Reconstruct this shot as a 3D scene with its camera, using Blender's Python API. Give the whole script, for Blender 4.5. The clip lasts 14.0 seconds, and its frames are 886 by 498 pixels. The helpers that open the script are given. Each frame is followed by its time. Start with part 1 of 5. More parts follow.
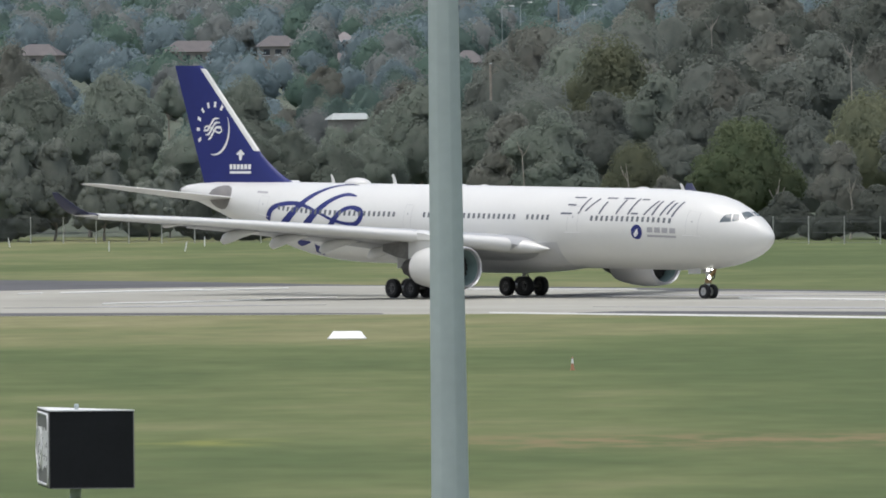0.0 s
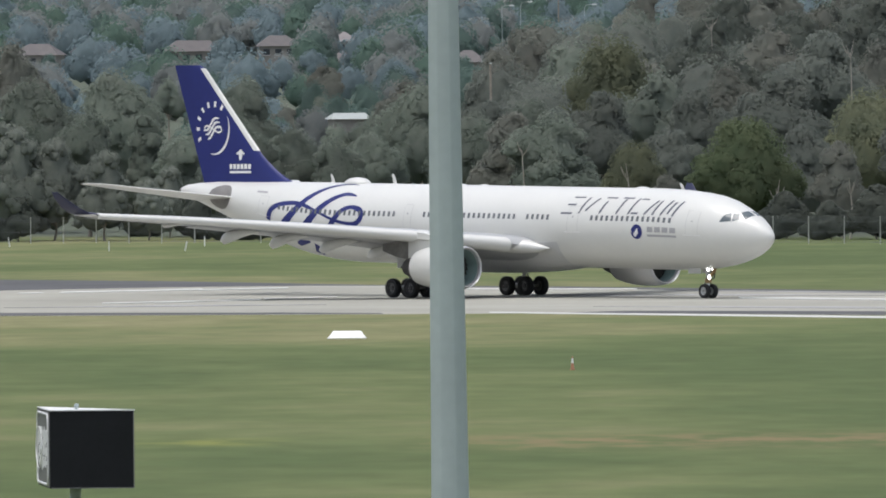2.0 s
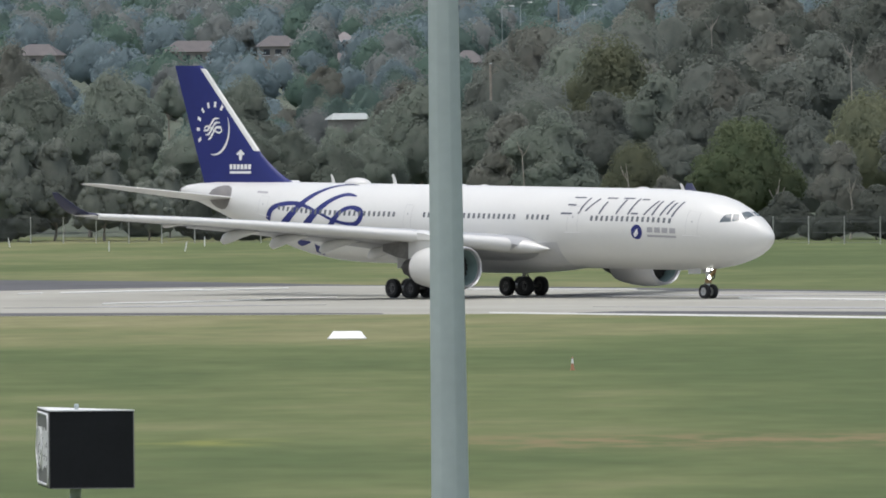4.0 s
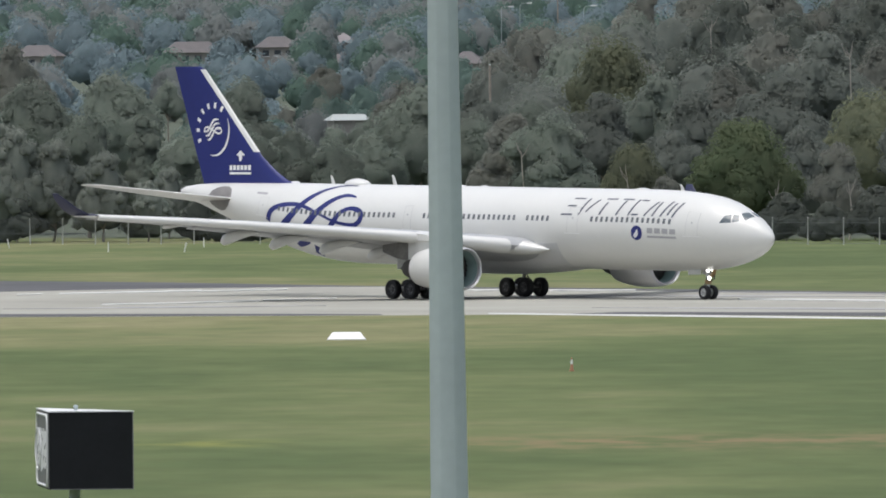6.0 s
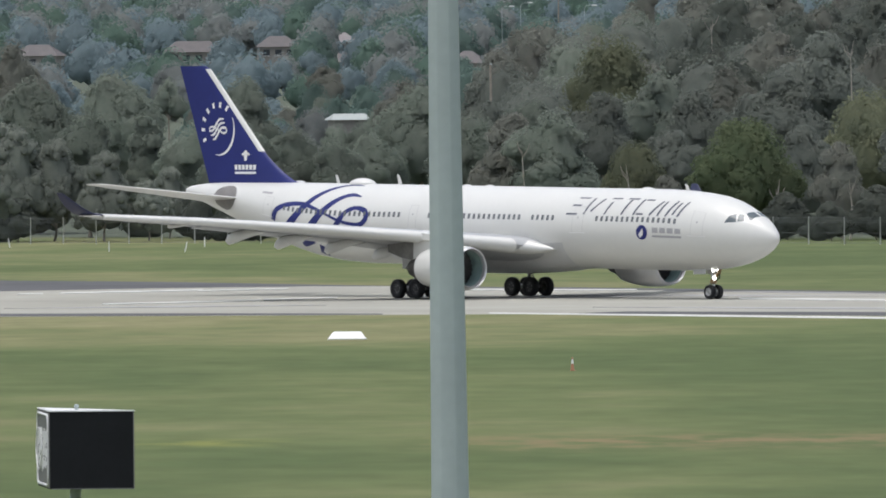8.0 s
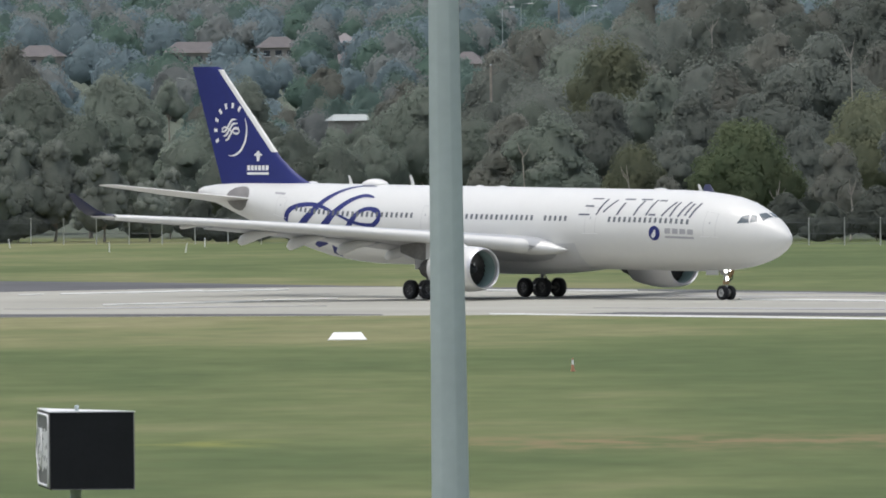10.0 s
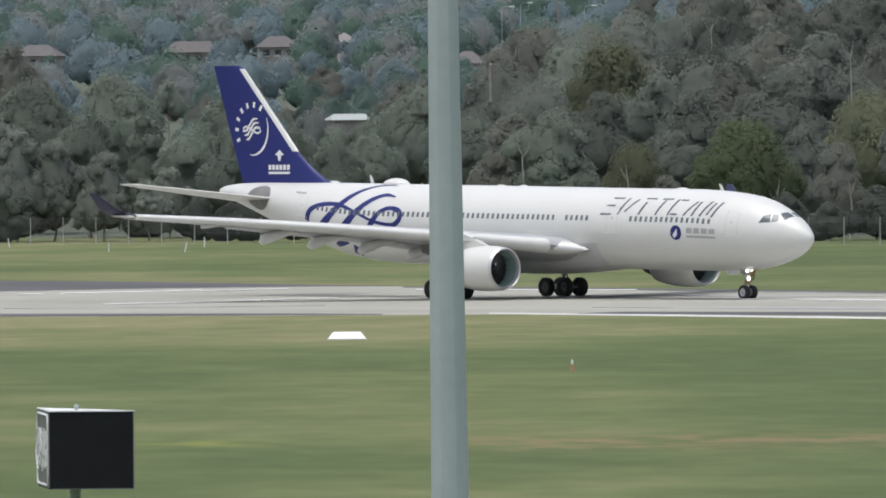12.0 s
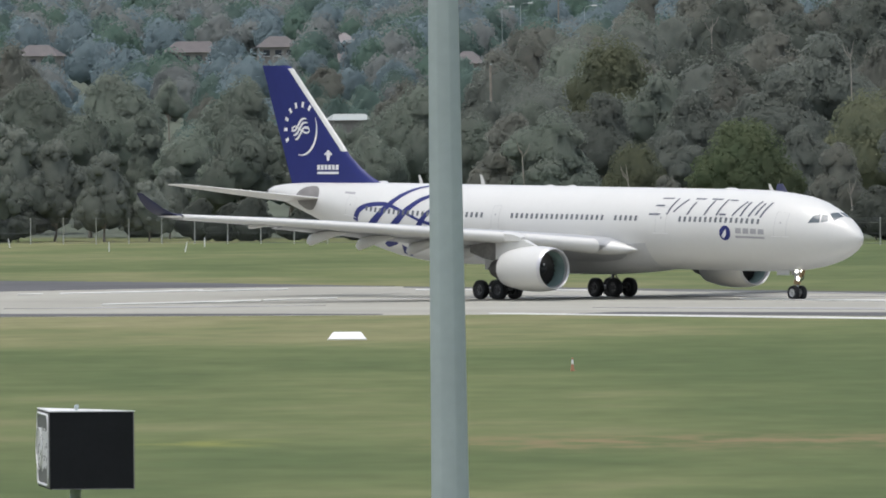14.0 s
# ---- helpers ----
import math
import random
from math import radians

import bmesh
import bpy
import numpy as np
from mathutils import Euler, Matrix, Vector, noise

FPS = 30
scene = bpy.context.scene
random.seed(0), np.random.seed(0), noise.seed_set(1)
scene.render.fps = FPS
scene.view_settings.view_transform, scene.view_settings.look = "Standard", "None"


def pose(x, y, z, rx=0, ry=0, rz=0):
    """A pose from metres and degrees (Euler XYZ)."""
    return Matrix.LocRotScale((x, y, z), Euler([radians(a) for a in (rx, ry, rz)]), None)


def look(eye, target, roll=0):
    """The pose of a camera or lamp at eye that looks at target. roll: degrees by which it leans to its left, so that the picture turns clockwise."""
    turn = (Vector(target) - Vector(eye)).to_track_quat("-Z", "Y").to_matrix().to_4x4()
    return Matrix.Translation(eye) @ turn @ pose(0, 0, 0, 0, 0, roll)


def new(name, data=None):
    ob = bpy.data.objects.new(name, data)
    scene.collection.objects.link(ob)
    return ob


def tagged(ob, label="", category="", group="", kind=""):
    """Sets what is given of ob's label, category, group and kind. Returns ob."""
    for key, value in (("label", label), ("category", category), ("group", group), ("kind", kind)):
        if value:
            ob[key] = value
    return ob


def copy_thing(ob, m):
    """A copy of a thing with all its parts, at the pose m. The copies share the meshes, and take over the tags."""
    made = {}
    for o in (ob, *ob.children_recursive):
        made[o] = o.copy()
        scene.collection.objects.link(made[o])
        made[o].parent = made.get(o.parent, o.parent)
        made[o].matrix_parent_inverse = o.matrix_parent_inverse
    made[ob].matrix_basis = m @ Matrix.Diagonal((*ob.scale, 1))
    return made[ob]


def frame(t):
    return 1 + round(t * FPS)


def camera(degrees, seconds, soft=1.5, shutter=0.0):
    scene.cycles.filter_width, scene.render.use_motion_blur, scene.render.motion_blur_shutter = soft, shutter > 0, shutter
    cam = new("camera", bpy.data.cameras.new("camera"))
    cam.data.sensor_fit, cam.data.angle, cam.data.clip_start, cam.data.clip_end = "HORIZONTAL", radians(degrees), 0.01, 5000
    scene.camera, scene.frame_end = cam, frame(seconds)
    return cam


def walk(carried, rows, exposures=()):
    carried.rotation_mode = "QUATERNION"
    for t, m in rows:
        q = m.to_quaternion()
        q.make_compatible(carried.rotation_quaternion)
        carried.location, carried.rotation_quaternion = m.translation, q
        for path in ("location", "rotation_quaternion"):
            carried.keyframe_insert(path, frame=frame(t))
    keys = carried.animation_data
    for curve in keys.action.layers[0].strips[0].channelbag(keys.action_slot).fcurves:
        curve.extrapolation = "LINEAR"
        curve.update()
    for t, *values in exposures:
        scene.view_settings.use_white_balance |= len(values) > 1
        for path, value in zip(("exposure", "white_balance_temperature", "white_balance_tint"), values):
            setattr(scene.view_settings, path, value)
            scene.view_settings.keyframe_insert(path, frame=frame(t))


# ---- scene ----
# ---- camera: a long lens on a high platform, almost still ----
EYE = (0.0, 0.0, 15.0)
cam = camera(3.3942, 14.0, soft=1.8)
# seconds, sway of the view to the right and down, in 1/26460 of a radian
SWAY = [(0.0, 0, 0), (1.5, 0, 0), (2.0, 0, -0.5), (2.5, 0, 0), (3.0, 0, 0), (5.5, 0, 0), (6.0, -1.3, 1.6), (6.5, 0, 0.4), (7.0, 0, 0),
        (7.5, 0, -0.2), (8.0, 0, 0.8), (8.6, 0, 0.5), (10.0, 0.5, 2.0), (10.5, 0.9, 4.6), (11.0, 0.2, -0.2), (11.5, 0, 4.4), (12.0, -0.3, 1.1),
        (12.5, 0.1, 1.4), (13.0, -0.9, 0.6), (13.5, 0, 1.2), (14.0, 0, 1.3)]
walk(cam, [(t, look(EYE, (-sx / 26.46, 1000, 15.0 - 291 / 26.46 + sy / 26.46), -0.5)) for t, sx, sy in SWAY],
     exposures=[(0.0, 0.38, 6390, 10), (14.0, 0.38, 6390, 10)])

# ---- light: a bright overcast sky ----
world = bpy.data.worlds.new("overcast_sky")
scene.world = world
world.use_nodes = True
wn = world.node_tree
sky = wn.nodes.new("ShaderNodeTexSky")
sky.sky_type, sky.sun_disc = "NISHITA", False
sky.sun_elevation, sky.sun_rotation = radians(79), radians(242)
sky.air_density, sky.dust_density, sky.ozone_density = 1.0, 4.0, 1.0
veil = wn.nodes.new("ShaderNodeHueSaturation")
veil.inputs["Saturation"].default_value = 0.5
wn.links.new(sky.outputs[0], veil.inputs["Color"])
wn.links.new(veil.outputs[0], wn.nodes["Background"].inputs[0])
wn.nodes["Background"].inputs[1].default_value = 0.15
sun = new("sun", bpy.data.lights.new("sun", "SUN"))
sun.data.energy, sun.data.angle, sun.data.color = 1.0, radians(35), (1.0, 0.98, 0.95)
sun.matrix_basis = look((-230, -120, 1330), (0, 0, 0))


# ---- materials ----
def mat(name, colour, rough=0.6, metal=0.0, grain=0.0, scale=1.0, colour2=None, bump=0.0, coat=0.0, fine=8.0, islands=0.0, objects=0.0, spec=0.5):
    """A surface with colour variation at two scales, wear in its gloss and a fine relief. scale: patches per metre."""
    m = bpy.data.materials.new(name)
    m.use_nodes = True
    nt = m.node_tree
    b = nt.nodes["Principled BSDF"]
    b.inputs["Roughness"].default_value, b.inputs["Metallic"].default_value = rough, metal
    b.inputs["Coat Weight"].default_value = coat
    b.inputs["Specular IOR Level"].default_value = spec
    colour2 = colour2 or tuple(c * (1 - grain) for c in colour)
    tc = nt.nodes.new("ShaderNodeTexCoord")
    n1 = nt.nodes.new("ShaderNodeTexNoise")
    n1.inputs["Scale"].default_value, n1.inputs["Detail"].default_value = scale, 5
    n2 = nt.nodes.new("ShaderNodeTexNoise")
    n2.inputs["Scale"].default_value, n2.inputs["Detail"].default_value = scale * fine, 4
    for n in (n1, n2):
        nt.links.new(tc.outputs["Object"], n.inputs["Vector"])
    add = nt.nodes.new("ShaderNodeMath")
    add.operation = "MULTIPLY_ADD"
    nt.links.new(n2.outputs[0], add.inputs[0])
    add.inputs[1].default_value = 0.5
    nt.links.new(n1.outputs[0], add.inputs[2])
    ramp = nt.nodes.new("ShaderNodeMapRange")
    ramp.inputs[1].default_value, ramp.inputs[2].default_value = 0.5, 1.0
    nt.links.new(add.outputs[0], ramp.inputs[0])
    mix = nt.nodes.new("ShaderNodeMix")
    mix.data_type = "RGBA"
    mix.inputs["A"].default_value, mix.inputs["B"].default_value = (*colour, 1), (*colour2, 1)
    nt.links.new(ramp.outputs[0], mix.inputs["Factor"])
    out = mix.outputs["Result"]
    for amount, node, socket in ((islands, "ShaderNodeNewGeometry", "Random Per Island"), (objects, "ShaderNodeObjectInfo", "Random")):
        if amount:
            src = nt.nodes.new(node)
            rng = nt.nodes.new("ShaderNodeMapRange")
            rng.inputs[3].default_value, rng.inputs[4].default_value = 1 - amount, 1 + amount
            nt.links.new(src.outputs[socket], rng.inputs[0])
            hsv = nt.nodes.new("ShaderNodeHueSaturation")
            nt.links.new(rng.outputs[0], hsv.inputs["Value"])
            nt.links.new(out, hsv.inputs["Color"])
            out = hsv.outputs[0]
    nt.links.new(out, b.inputs["Base Color"])
    if bump:
        bp = nt.nodes.new("ShaderNodeBump")
        bp.inputs["Strength"].default_value, bp.inputs["Distance"].default_value = 0.6, bump
        nt.links.new(n2.outputs[0], bp.inputs["Height"])
        nt.links.new(bp.outputs[0], b.inputs["Normal"])
    return m


def glow(name, colour, strength):
    m = mat(name, colour)
    b = m.node_tree.nodes["Principled BSDF"]
    b.inputs["Emission Color"].default_value, b.inputs["Emission Strength"].default_value = (*colour, 1), strength
    return m


WHITE = mat("white_aircraft_paint", (0.640, 0.640, 0.612), 0.38, grain=0.05, scale=0.25, coat=0.3, fine=12)
GREYPAINT = mat("grey_wing_paint", (0.40, 0.41, 0.42), 0.4, grain=0.14, scale=0.5, fine=9)
BELLY = mat("belly_paint", (0.56, 0.565, 0.56), 0.38, grain=0.14, scale=0.4, fine=9)
BLUE = mat("blue_aircraft_paint", (0.016, 0.024, 0.15), 0.42, grain=0.15, scale=0.4, spec=0.3)
INK = mat("slate_letter_paint", (0.10, 0.11, 0.14), 0.4, grain=0.1)
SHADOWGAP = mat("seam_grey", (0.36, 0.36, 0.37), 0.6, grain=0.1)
SEAM = mat("door_seam_grey", (0.52, 0.52, 0.51), 0.5, grain=0.1)
# winglet blue made darker, in place of the dark trees it mirrors
WINGLET_BLUE_DARKENED = mat("darkened_winglet_blue", (0.010, 0.014, 0.058), 0.4, grain=0.2, scale=0.6)
BARE = mat("bare_metal", (0.62, 0.62, 0.63), 0.42, 0.7, grain=0.15, scale=1.5)
STAIN = mat("heat_stained_metal", (0.10, 0.095, 0.09), 0.5, 0.6, grain=0.4, scale=2)
SOOT = mat("sooty_fairing_metal", (0.22, 0.215, 0.205), 0.5, 0.3, grain=0.45, scale=2)
DARK = mat("dark_liner", (0.035, 0.037, 0.04), 0.5, grain=0.3, scale=2)
LINER = mat("inlet_liner", (0.23, 0.32, 0.305), 0.45, grain=0.2, scale=1.5)
RUBBER = mat("tyre_rubber", (0.022, 0.022, 0.024), 0.75, grain=0.3, scale=3, bump=0.01)
RIM = mat("painted_rim", (0.66, 0.66, 0.64), 0.45, 0.2, grain=0.3, scale=4)
DARKRIM = mat("brake_dusted_rim", (0.10, 0.10, 0.105), 0.5, 0.3, grain=0.4, scale=4)
STEEL = mat("gear_steel", (0.35, 0.35, 0.34), 0.4, 0.6, grain=0.3, scale=3)
OCHRE = mat("hydraulic_fitting", (0.42, 0.28, 0.14), 0.55, grain=0.4, scale=4)
GLASS = mat("cabin_glass", (0.17, 0.18, 0.19), 0.12, grain=0.2, scale=2)
COCKPIT = mat("windshield_glass", (0.09, 0.115, 0.13), 0.06, grain=0.2, scale=1.0)
PATCH = mat("tail_plane_seal", (0.21, 0.20, 0.19), 0.5, grain=0.25, scale=1.2)
LAMP = glow("gear_lamp", (1.0, 0.98, 0.92), 4.0)
GALV = mat("galvanised_steel", (0.43, 0.49, 0.49), 0.55, 0.1, grain=0.16, scale=0.9, fine=14, bump=0.002)
CONC = mat("runway_concrete", (0.350, 0.342, 0.292), 0.85, colour2=(0.258, 0.253, 0.216), scale=0.05, fine=18)
ASPH = mat("old_asphalt", (0.055, 0.055, 0.058), 0.9, colour2=(0.09, 0.09, 0.094), scale=0.08, fine=12)
LINE = mat("worn_line_paint", (0.64, 0.64, 0.61), 0.7, colour2=(0.40, 0.40, 0.375), scale=0.5, fine=6)
SOILED = mat("rubber_marks", (0.27, 0.27, 0.27), 0.85, colour2=(0.38, 0.38, 0.375), scale=0.3, fine=8)
MARKER = mat("marker_white", (0.78, 0.78, 0.77), 0.5, grain=0.06, scale=1)
ORANGE = mat("cone_orange", (0.46, 0.22, 0.13), 0.6, grain=0.2, scale=3)
SIGNBLACK = mat("sign_black", (0.016, 0.017, 0.020), 0.6, grain=0.25, scale=0.8, spec=0.15)
SIGNWHITE = mat("sign_white", (0.72, 0.72, 0.72), 0.5, grain=0.12, scale=2)
SIGNGREY = mat("sign_grey", (0.16, 0.16, 0.165), 0.5, grain=0.2, scale=2)


def grass_material():
    m = bpy.data.materials.new("mown_dry_grass")
    m.use_nodes = True
    nt = m.node_tree
    b = nt.nodes["Principled BSDF"]
    b.inputs["Roughness"].default_value, b.inputs["Specular IOR Level"].default_value = 0.95, 0.1
    tc = nt.nodes.new("ShaderNodeTexCoord")
    noises = []
    for sc, detail, sx in ((0.014, 3, 2.5), (0.045, 4, 2.2), (0.13, 5, 3.2)):
        mp = nt.nodes.new("ShaderNodeMapping")
        mp.inputs["Scale"].default_value = (sx, 1, 1)
        nt.links.new(tc.outputs["Object"], mp.inputs[0])
        n = nt.nodes.new("ShaderNodeTexNoise")
        n.inputs["Scale"].default_value, n.inputs["Detail"].default_value = sc, detail
        nt.links.new(mp.outputs[0], n.inputs["Vector"])
        noises.append(n)
    # lush to dry, in mown runs across the field
    r1 = nt.nodes.new("ShaderNodeValToRGB")
    r1.color_ramp.elements[0].position, r1.color_ramp.elements[0].color = 0.2, (0.080, 0.108, 0.043, 1)
    r1.color_ramp.elements[1].position, r1.color_ramp.elements[1].color = 0.85, (0.235, 0.218, 0.122, 1)
    for p, c in ((0.42, (0.116, 0.139, 0.058, 1)), (0.6, (0.166, 0.171, 0.083, 1))):
        r1.color_ramp.elements.new(p).color = c
    sep = nt.nodes.new("ShaderNodeSeparateXYZ")
    nt.links.new(tc.outputs["Object"], sep.inputs[0])
    far = nt.nodes.new("ShaderNodeMath")
    far.operation = "MULTIPLY_ADD"
    far.inputs[1].default_value, far.inputs[2].default_value = 0.001, -0.5
    nt.links.new(sep.outputs["Y"], far.inputs[0])
    band = nt.nodes.new("ShaderNodeValToRGB")
    runs = ((540, 0.33), (595, 0.33), (640, 0.47), (680, 0.36), (725, 0.44), (760, 0.34), (815, 0.30), (850, 0.38), (882, 0.55), (965, 0.61), (1120, 0.52), (1205, 0.50), (1240, 0.38), (1330, 0.42), (1420, 0.5))
    for k, (d, val) in enumerate(runs):
        e = band.color_ramp.elements[0] if k == 0 else band.color_ramp.elements.new((d - 500) / 1000)
        e.position, e.color = (d - 500) / 1000, (val, val, val, 1)
    band.color_ramp.elements.remove(band.color_ramp.elements[-1])
    nt.links.new(far.outputs[0], band.inputs[0])
    a = nt.nodes.new("ShaderNodeMath")
    a.operation = "MULTIPLY_ADD"
    a.inputs[1].default_value = 0.6
    nt.links.new(noises[1].outputs[0], a.inputs[0])
    h = nt.nodes.new("ShaderNodeMath")
    h.operation = "MULTIPLY_ADD"
    h.inputs[1].default_value, h.inputs[2].default_value = 0.7, -0.65
    nt.links.new(noises[0].outputs[0], h.inputs[0])
    nt.links.new(h.outputs[0], a.inputs[2])
    s = nt.nodes.new("ShaderNodeMath")
    s.operation = "ADD"
    nt.links.new(a.outputs[0], s.inputs[0])
    nt.links.new(band.outputs[0], s.inputs[1])
    east = nt.nodes.new("ShaderNodeMapRange")
    east.inputs[1].default_value, east.inputs[2].default_value, east.inputs[4].default_value = 3, 22, 0.17
    nt.links.new(sep.outputs["X"], east.inputs[0])
    lush = nt.nodes.new("ShaderNodeMath")
    lush.operation = "SUBTRACT"
    nt.links.new(s.outputs[0], lush.inputs[0])
    nt.links.new(east.outputs[0], lush.inputs[1])
    nt.links.new(lush.outputs[0], r1.inputs[0])
    v = nt.nodes.new("ShaderNodeMapRange")
    v.inputs[1].default_value, v.inputs[2].default_value, v.inputs[3].default_value, v.inputs[4].default_value = 0.3, 0.7, 0.9, 1.1
    nt.links.new(noises[2].outputs[0], v.inputs[0])
    hs = nt.nodes.new("ShaderNodeHueSaturation")
    nt.links.new(v.outputs[0], hs.inputs["Value"])
    nt.links.new(r1.outputs[0], hs.inputs["Color"])
    # a broken run of dry reddish seed heads and a patch of yellow weeds
    dry = hs.outputs[0]
    for (y0, y1, y2), (x0, x1, x2, x3), low, tint in (((606, 627, 645), (-3, 3, 60, 70), 0.42, (0.215, 0.150, 0.088, 1)), ((620, 629, 639), (-14, -10, -9.5, -6), 0.36, (0.205, 0.215, 0.06, 1))):
        ups = []
        for axis, lo, hi in (("Y", y0, y1), ("Y", y2, y1), ("X", x0, x1), ("X", x3, x2)):
            r = nt.nodes.new("ShaderNodeMapRange")
            r.inputs[1].default_value, r.inputs[2].default_value = lo, hi
            nt.links.new(sep.outputs[axis], r.inputs[0])
            ups.append(r.outputs[0])
        r = nt.nodes.new("ShaderNodeMapRange")
        r.inputs[1].default_value, r.inputs[2].default_value, r.inputs[4].default_value = low, low + 0.2, 0.8
        nt.links.new(noises[2].outputs[0], r.inputs[0])
        amount = r.outputs[0]
        for u in ups:
            times = nt.nodes.new("ShaderNodeMath")
            times.operation = "MULTIPLY"
            nt.links.new(amount, times.inputs[0])
            nt.links.new(u, times.inputs[1])
            amount = times.outputs[0]
        run = nt.nodes.new("ShaderNodeMix")
        run.data_type = "RGBA"
        nt.links.new(amount, run.inputs["Factor"])
        nt.links.new(dry, run.inputs["A"])
        run.inputs["B"].default_value = tint
        dry = run.outputs["Result"]
    # leaf litter under the trees
    litter = nt.nodes.new("ShaderNodeMapRange")
    litter.inputs[1].default_value, litter.inputs[2].default_value = 1458, 1480
    skew = nt.nodes.new("ShaderNodeMath")
    skew.operation = "MULTIPLY_ADD"
    skew.inputs[1].default_value = 0.9
    nt.links.new(sep.outputs["X"], skew.inputs[0])
    nt.links.new(sep.outputs["Y"], skew.inputs[2])
    nt.links.new(skew.outputs[0], litter.inputs[0])
    under = nt.nodes.new("ShaderNodeMix")
    under.data_type = "RGBA"
    nt.links.new(litter.outputs[0], under.inputs["Factor"])
    nt.links.new(dry, under.inputs["A"])
    under.inputs["B"].default_value = (0.100, 0.116, 0.088, 1)
    nt.links.new(under.outputs["Result"], b.inputs["Base Color"])
    return m


def leaf_material(name, colour, colour2):
    m = mat(name, colour, 0.8, colour2=colour2, scale=0.35, fine=5, islands=0.05, objects=0.17, bump=0.05, spec=0.1)
    nt = m.node_tree
    b = nt.nodes["Principled BSDF"]
    thin = nt.nodes.new("ShaderNodeBsdfTranslucent")
    nt.links.new(b.inputs["Base Color"].links[0].from_socket, thin.inputs["Color"])
    mixed = nt.nodes.new("ShaderNodeMixShader")
    mixed.inputs[0].default_value = 0.5
    nt.links.new(b.outputs[0], mixed.inputs[1])
    nt.links.new(thin.outputs[0], mixed.inputs[2])
    nt.links.new(mixed.outputs[0], nt.nodes["Material Output"].inputs["Surface"])
    return m


GRASS = grass_material()
LEAF_OLIVE = leaf_material("olive_gum_leaf", (0.172, 0.210, 0.172), (0.222, 0.246, 0.208))
LEAF_GREY = leaf_material("grey_gum_leaf", (0.275, 0.296, 0.255), (0.200, 0.228, 0.200))
LEAF_GREEN = leaf_material("bright_green_leaf", (0.118, 0.160, 0.092), (0.160, 0.186, 0.106))
# pine leaf lightened and blued, standing in for haze over the slope
LEAF_PINE_HAZED = leaf_material("hazed_pine_leaf", (0.125, 0.188, 0.165), (0.145, 0.202, 0.178))
LEAF_RUST = leaf_material("rusty_gum_leaf", (0.208, 0.210, 0.180), (0.174, 0.190, 0.166))
# dun leaf paled for the slope: haze put into its colour
LEAF_DUN_HAZED = leaf_material("hazed_dun_gum_leaf", (0.225, 0.240, 0.232), (0.190, 0.215, 0.210))
LEAF_UMBER = leaf_material("umber_gum_leaf", (0.182, 0.198, 0.172), (0.150, 0.172, 0.152))
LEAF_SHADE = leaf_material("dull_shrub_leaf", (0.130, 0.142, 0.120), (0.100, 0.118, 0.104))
# the next two carry distance haze in their base colour, pale and bluish
LEAF_FAR_HAZED = leaf_material("hazed_blue_green_leaf", (0.186, 0.252, 0.272), (0.210, 0.265, 0.282))
LEAF_MOSS_HAZED = leaf_material("hazed_mossy_green_leaf", (0.146, 0.232, 0.189), (0.173, 0.248, 0.200))
LEAF_GOLD = leaf_material("yellowing_gum_leaf", (0.190, 0.202, 0.126), (0.154, 0.176, 0.124))
BARK = mat("pale_gum_bark", (0.36, 0.32, 0.27), 0.85, colour2=(0.20, 0.17, 0.14), scale=1.0, bump=0.02)
DEADWOOD = mat("silvered_deadwood", (0.42, 0.39, 0.34), 0.85, colour2=(0.30, 0.27, 0.24), scale=1.0)
TILE = mat("terracotta_roof", (0.132, 0.120, 0.118), 0.8, colour2=(0.100, 0.094, 0.094), scale=0.5, islands=0.1)
GREYTILE = mat("grey_roof", (0.24, 0.22, 0.22), 0.8, grain=0.2, scale=0.5)
BRICK = mat("cream_house_wall", (0.27, 0.255, 0.235), 0.85, grain=0.2, scale=0.5)
TIN = mat("white_tin_roof", (0.38, 0.41, 0.39), 0.5, grain=0.1, scale=0.5)
PANE = mat("house_pane", (0.06, 0.07, 0.08), 0.15, grain=0.2)
POSTS = mat("weathered_post", (0.50, 0.51, 0.49), 0.7, grain=0.25, scale=2)
WIRE = mat("chain_wire", (0.20, 0.21, 0.21), 0.6, 0.4, grain=0.2)


# ---- mesh helpers ----
def mesh_of(name, verts, faces, material, smooth=True):
    me = bpy.data.meshes.new(name)
    me.from_pydata([tuple(v) for v in verts], [], faces)
    me.materials.append(material)
    if smooth:
        me.shade_smooth()
    me.update()
    return me


def part(name, me, parent, label="", m=None):
    if isinstance(me, tuple):
        bm, material, smooth = me
        bmesh.ops.recalc_face_normals(bm, faces=bm.faces)
        me = bpy.data.meshes.new(name)
        bm.to_mesh(me)
        bm.free()
        me.materials.append(material)
        if smooth:
            me.shade_smooth()
            me.set_sharp_from_angle(angle=radians(42))
    ob = new(name, me)
    ob.parent = parent
    if m is not None:
        ob.matrix_basis = m
    return tagged(ob, label)


def thing(name, label, category, m=None, group="", kind=""):
    ob = new(name)
    ob.empty_display_size = 0.2
    if m is not None:
        ob.matrix_basis = m
    return tagged(ob, label, category, group, kind)


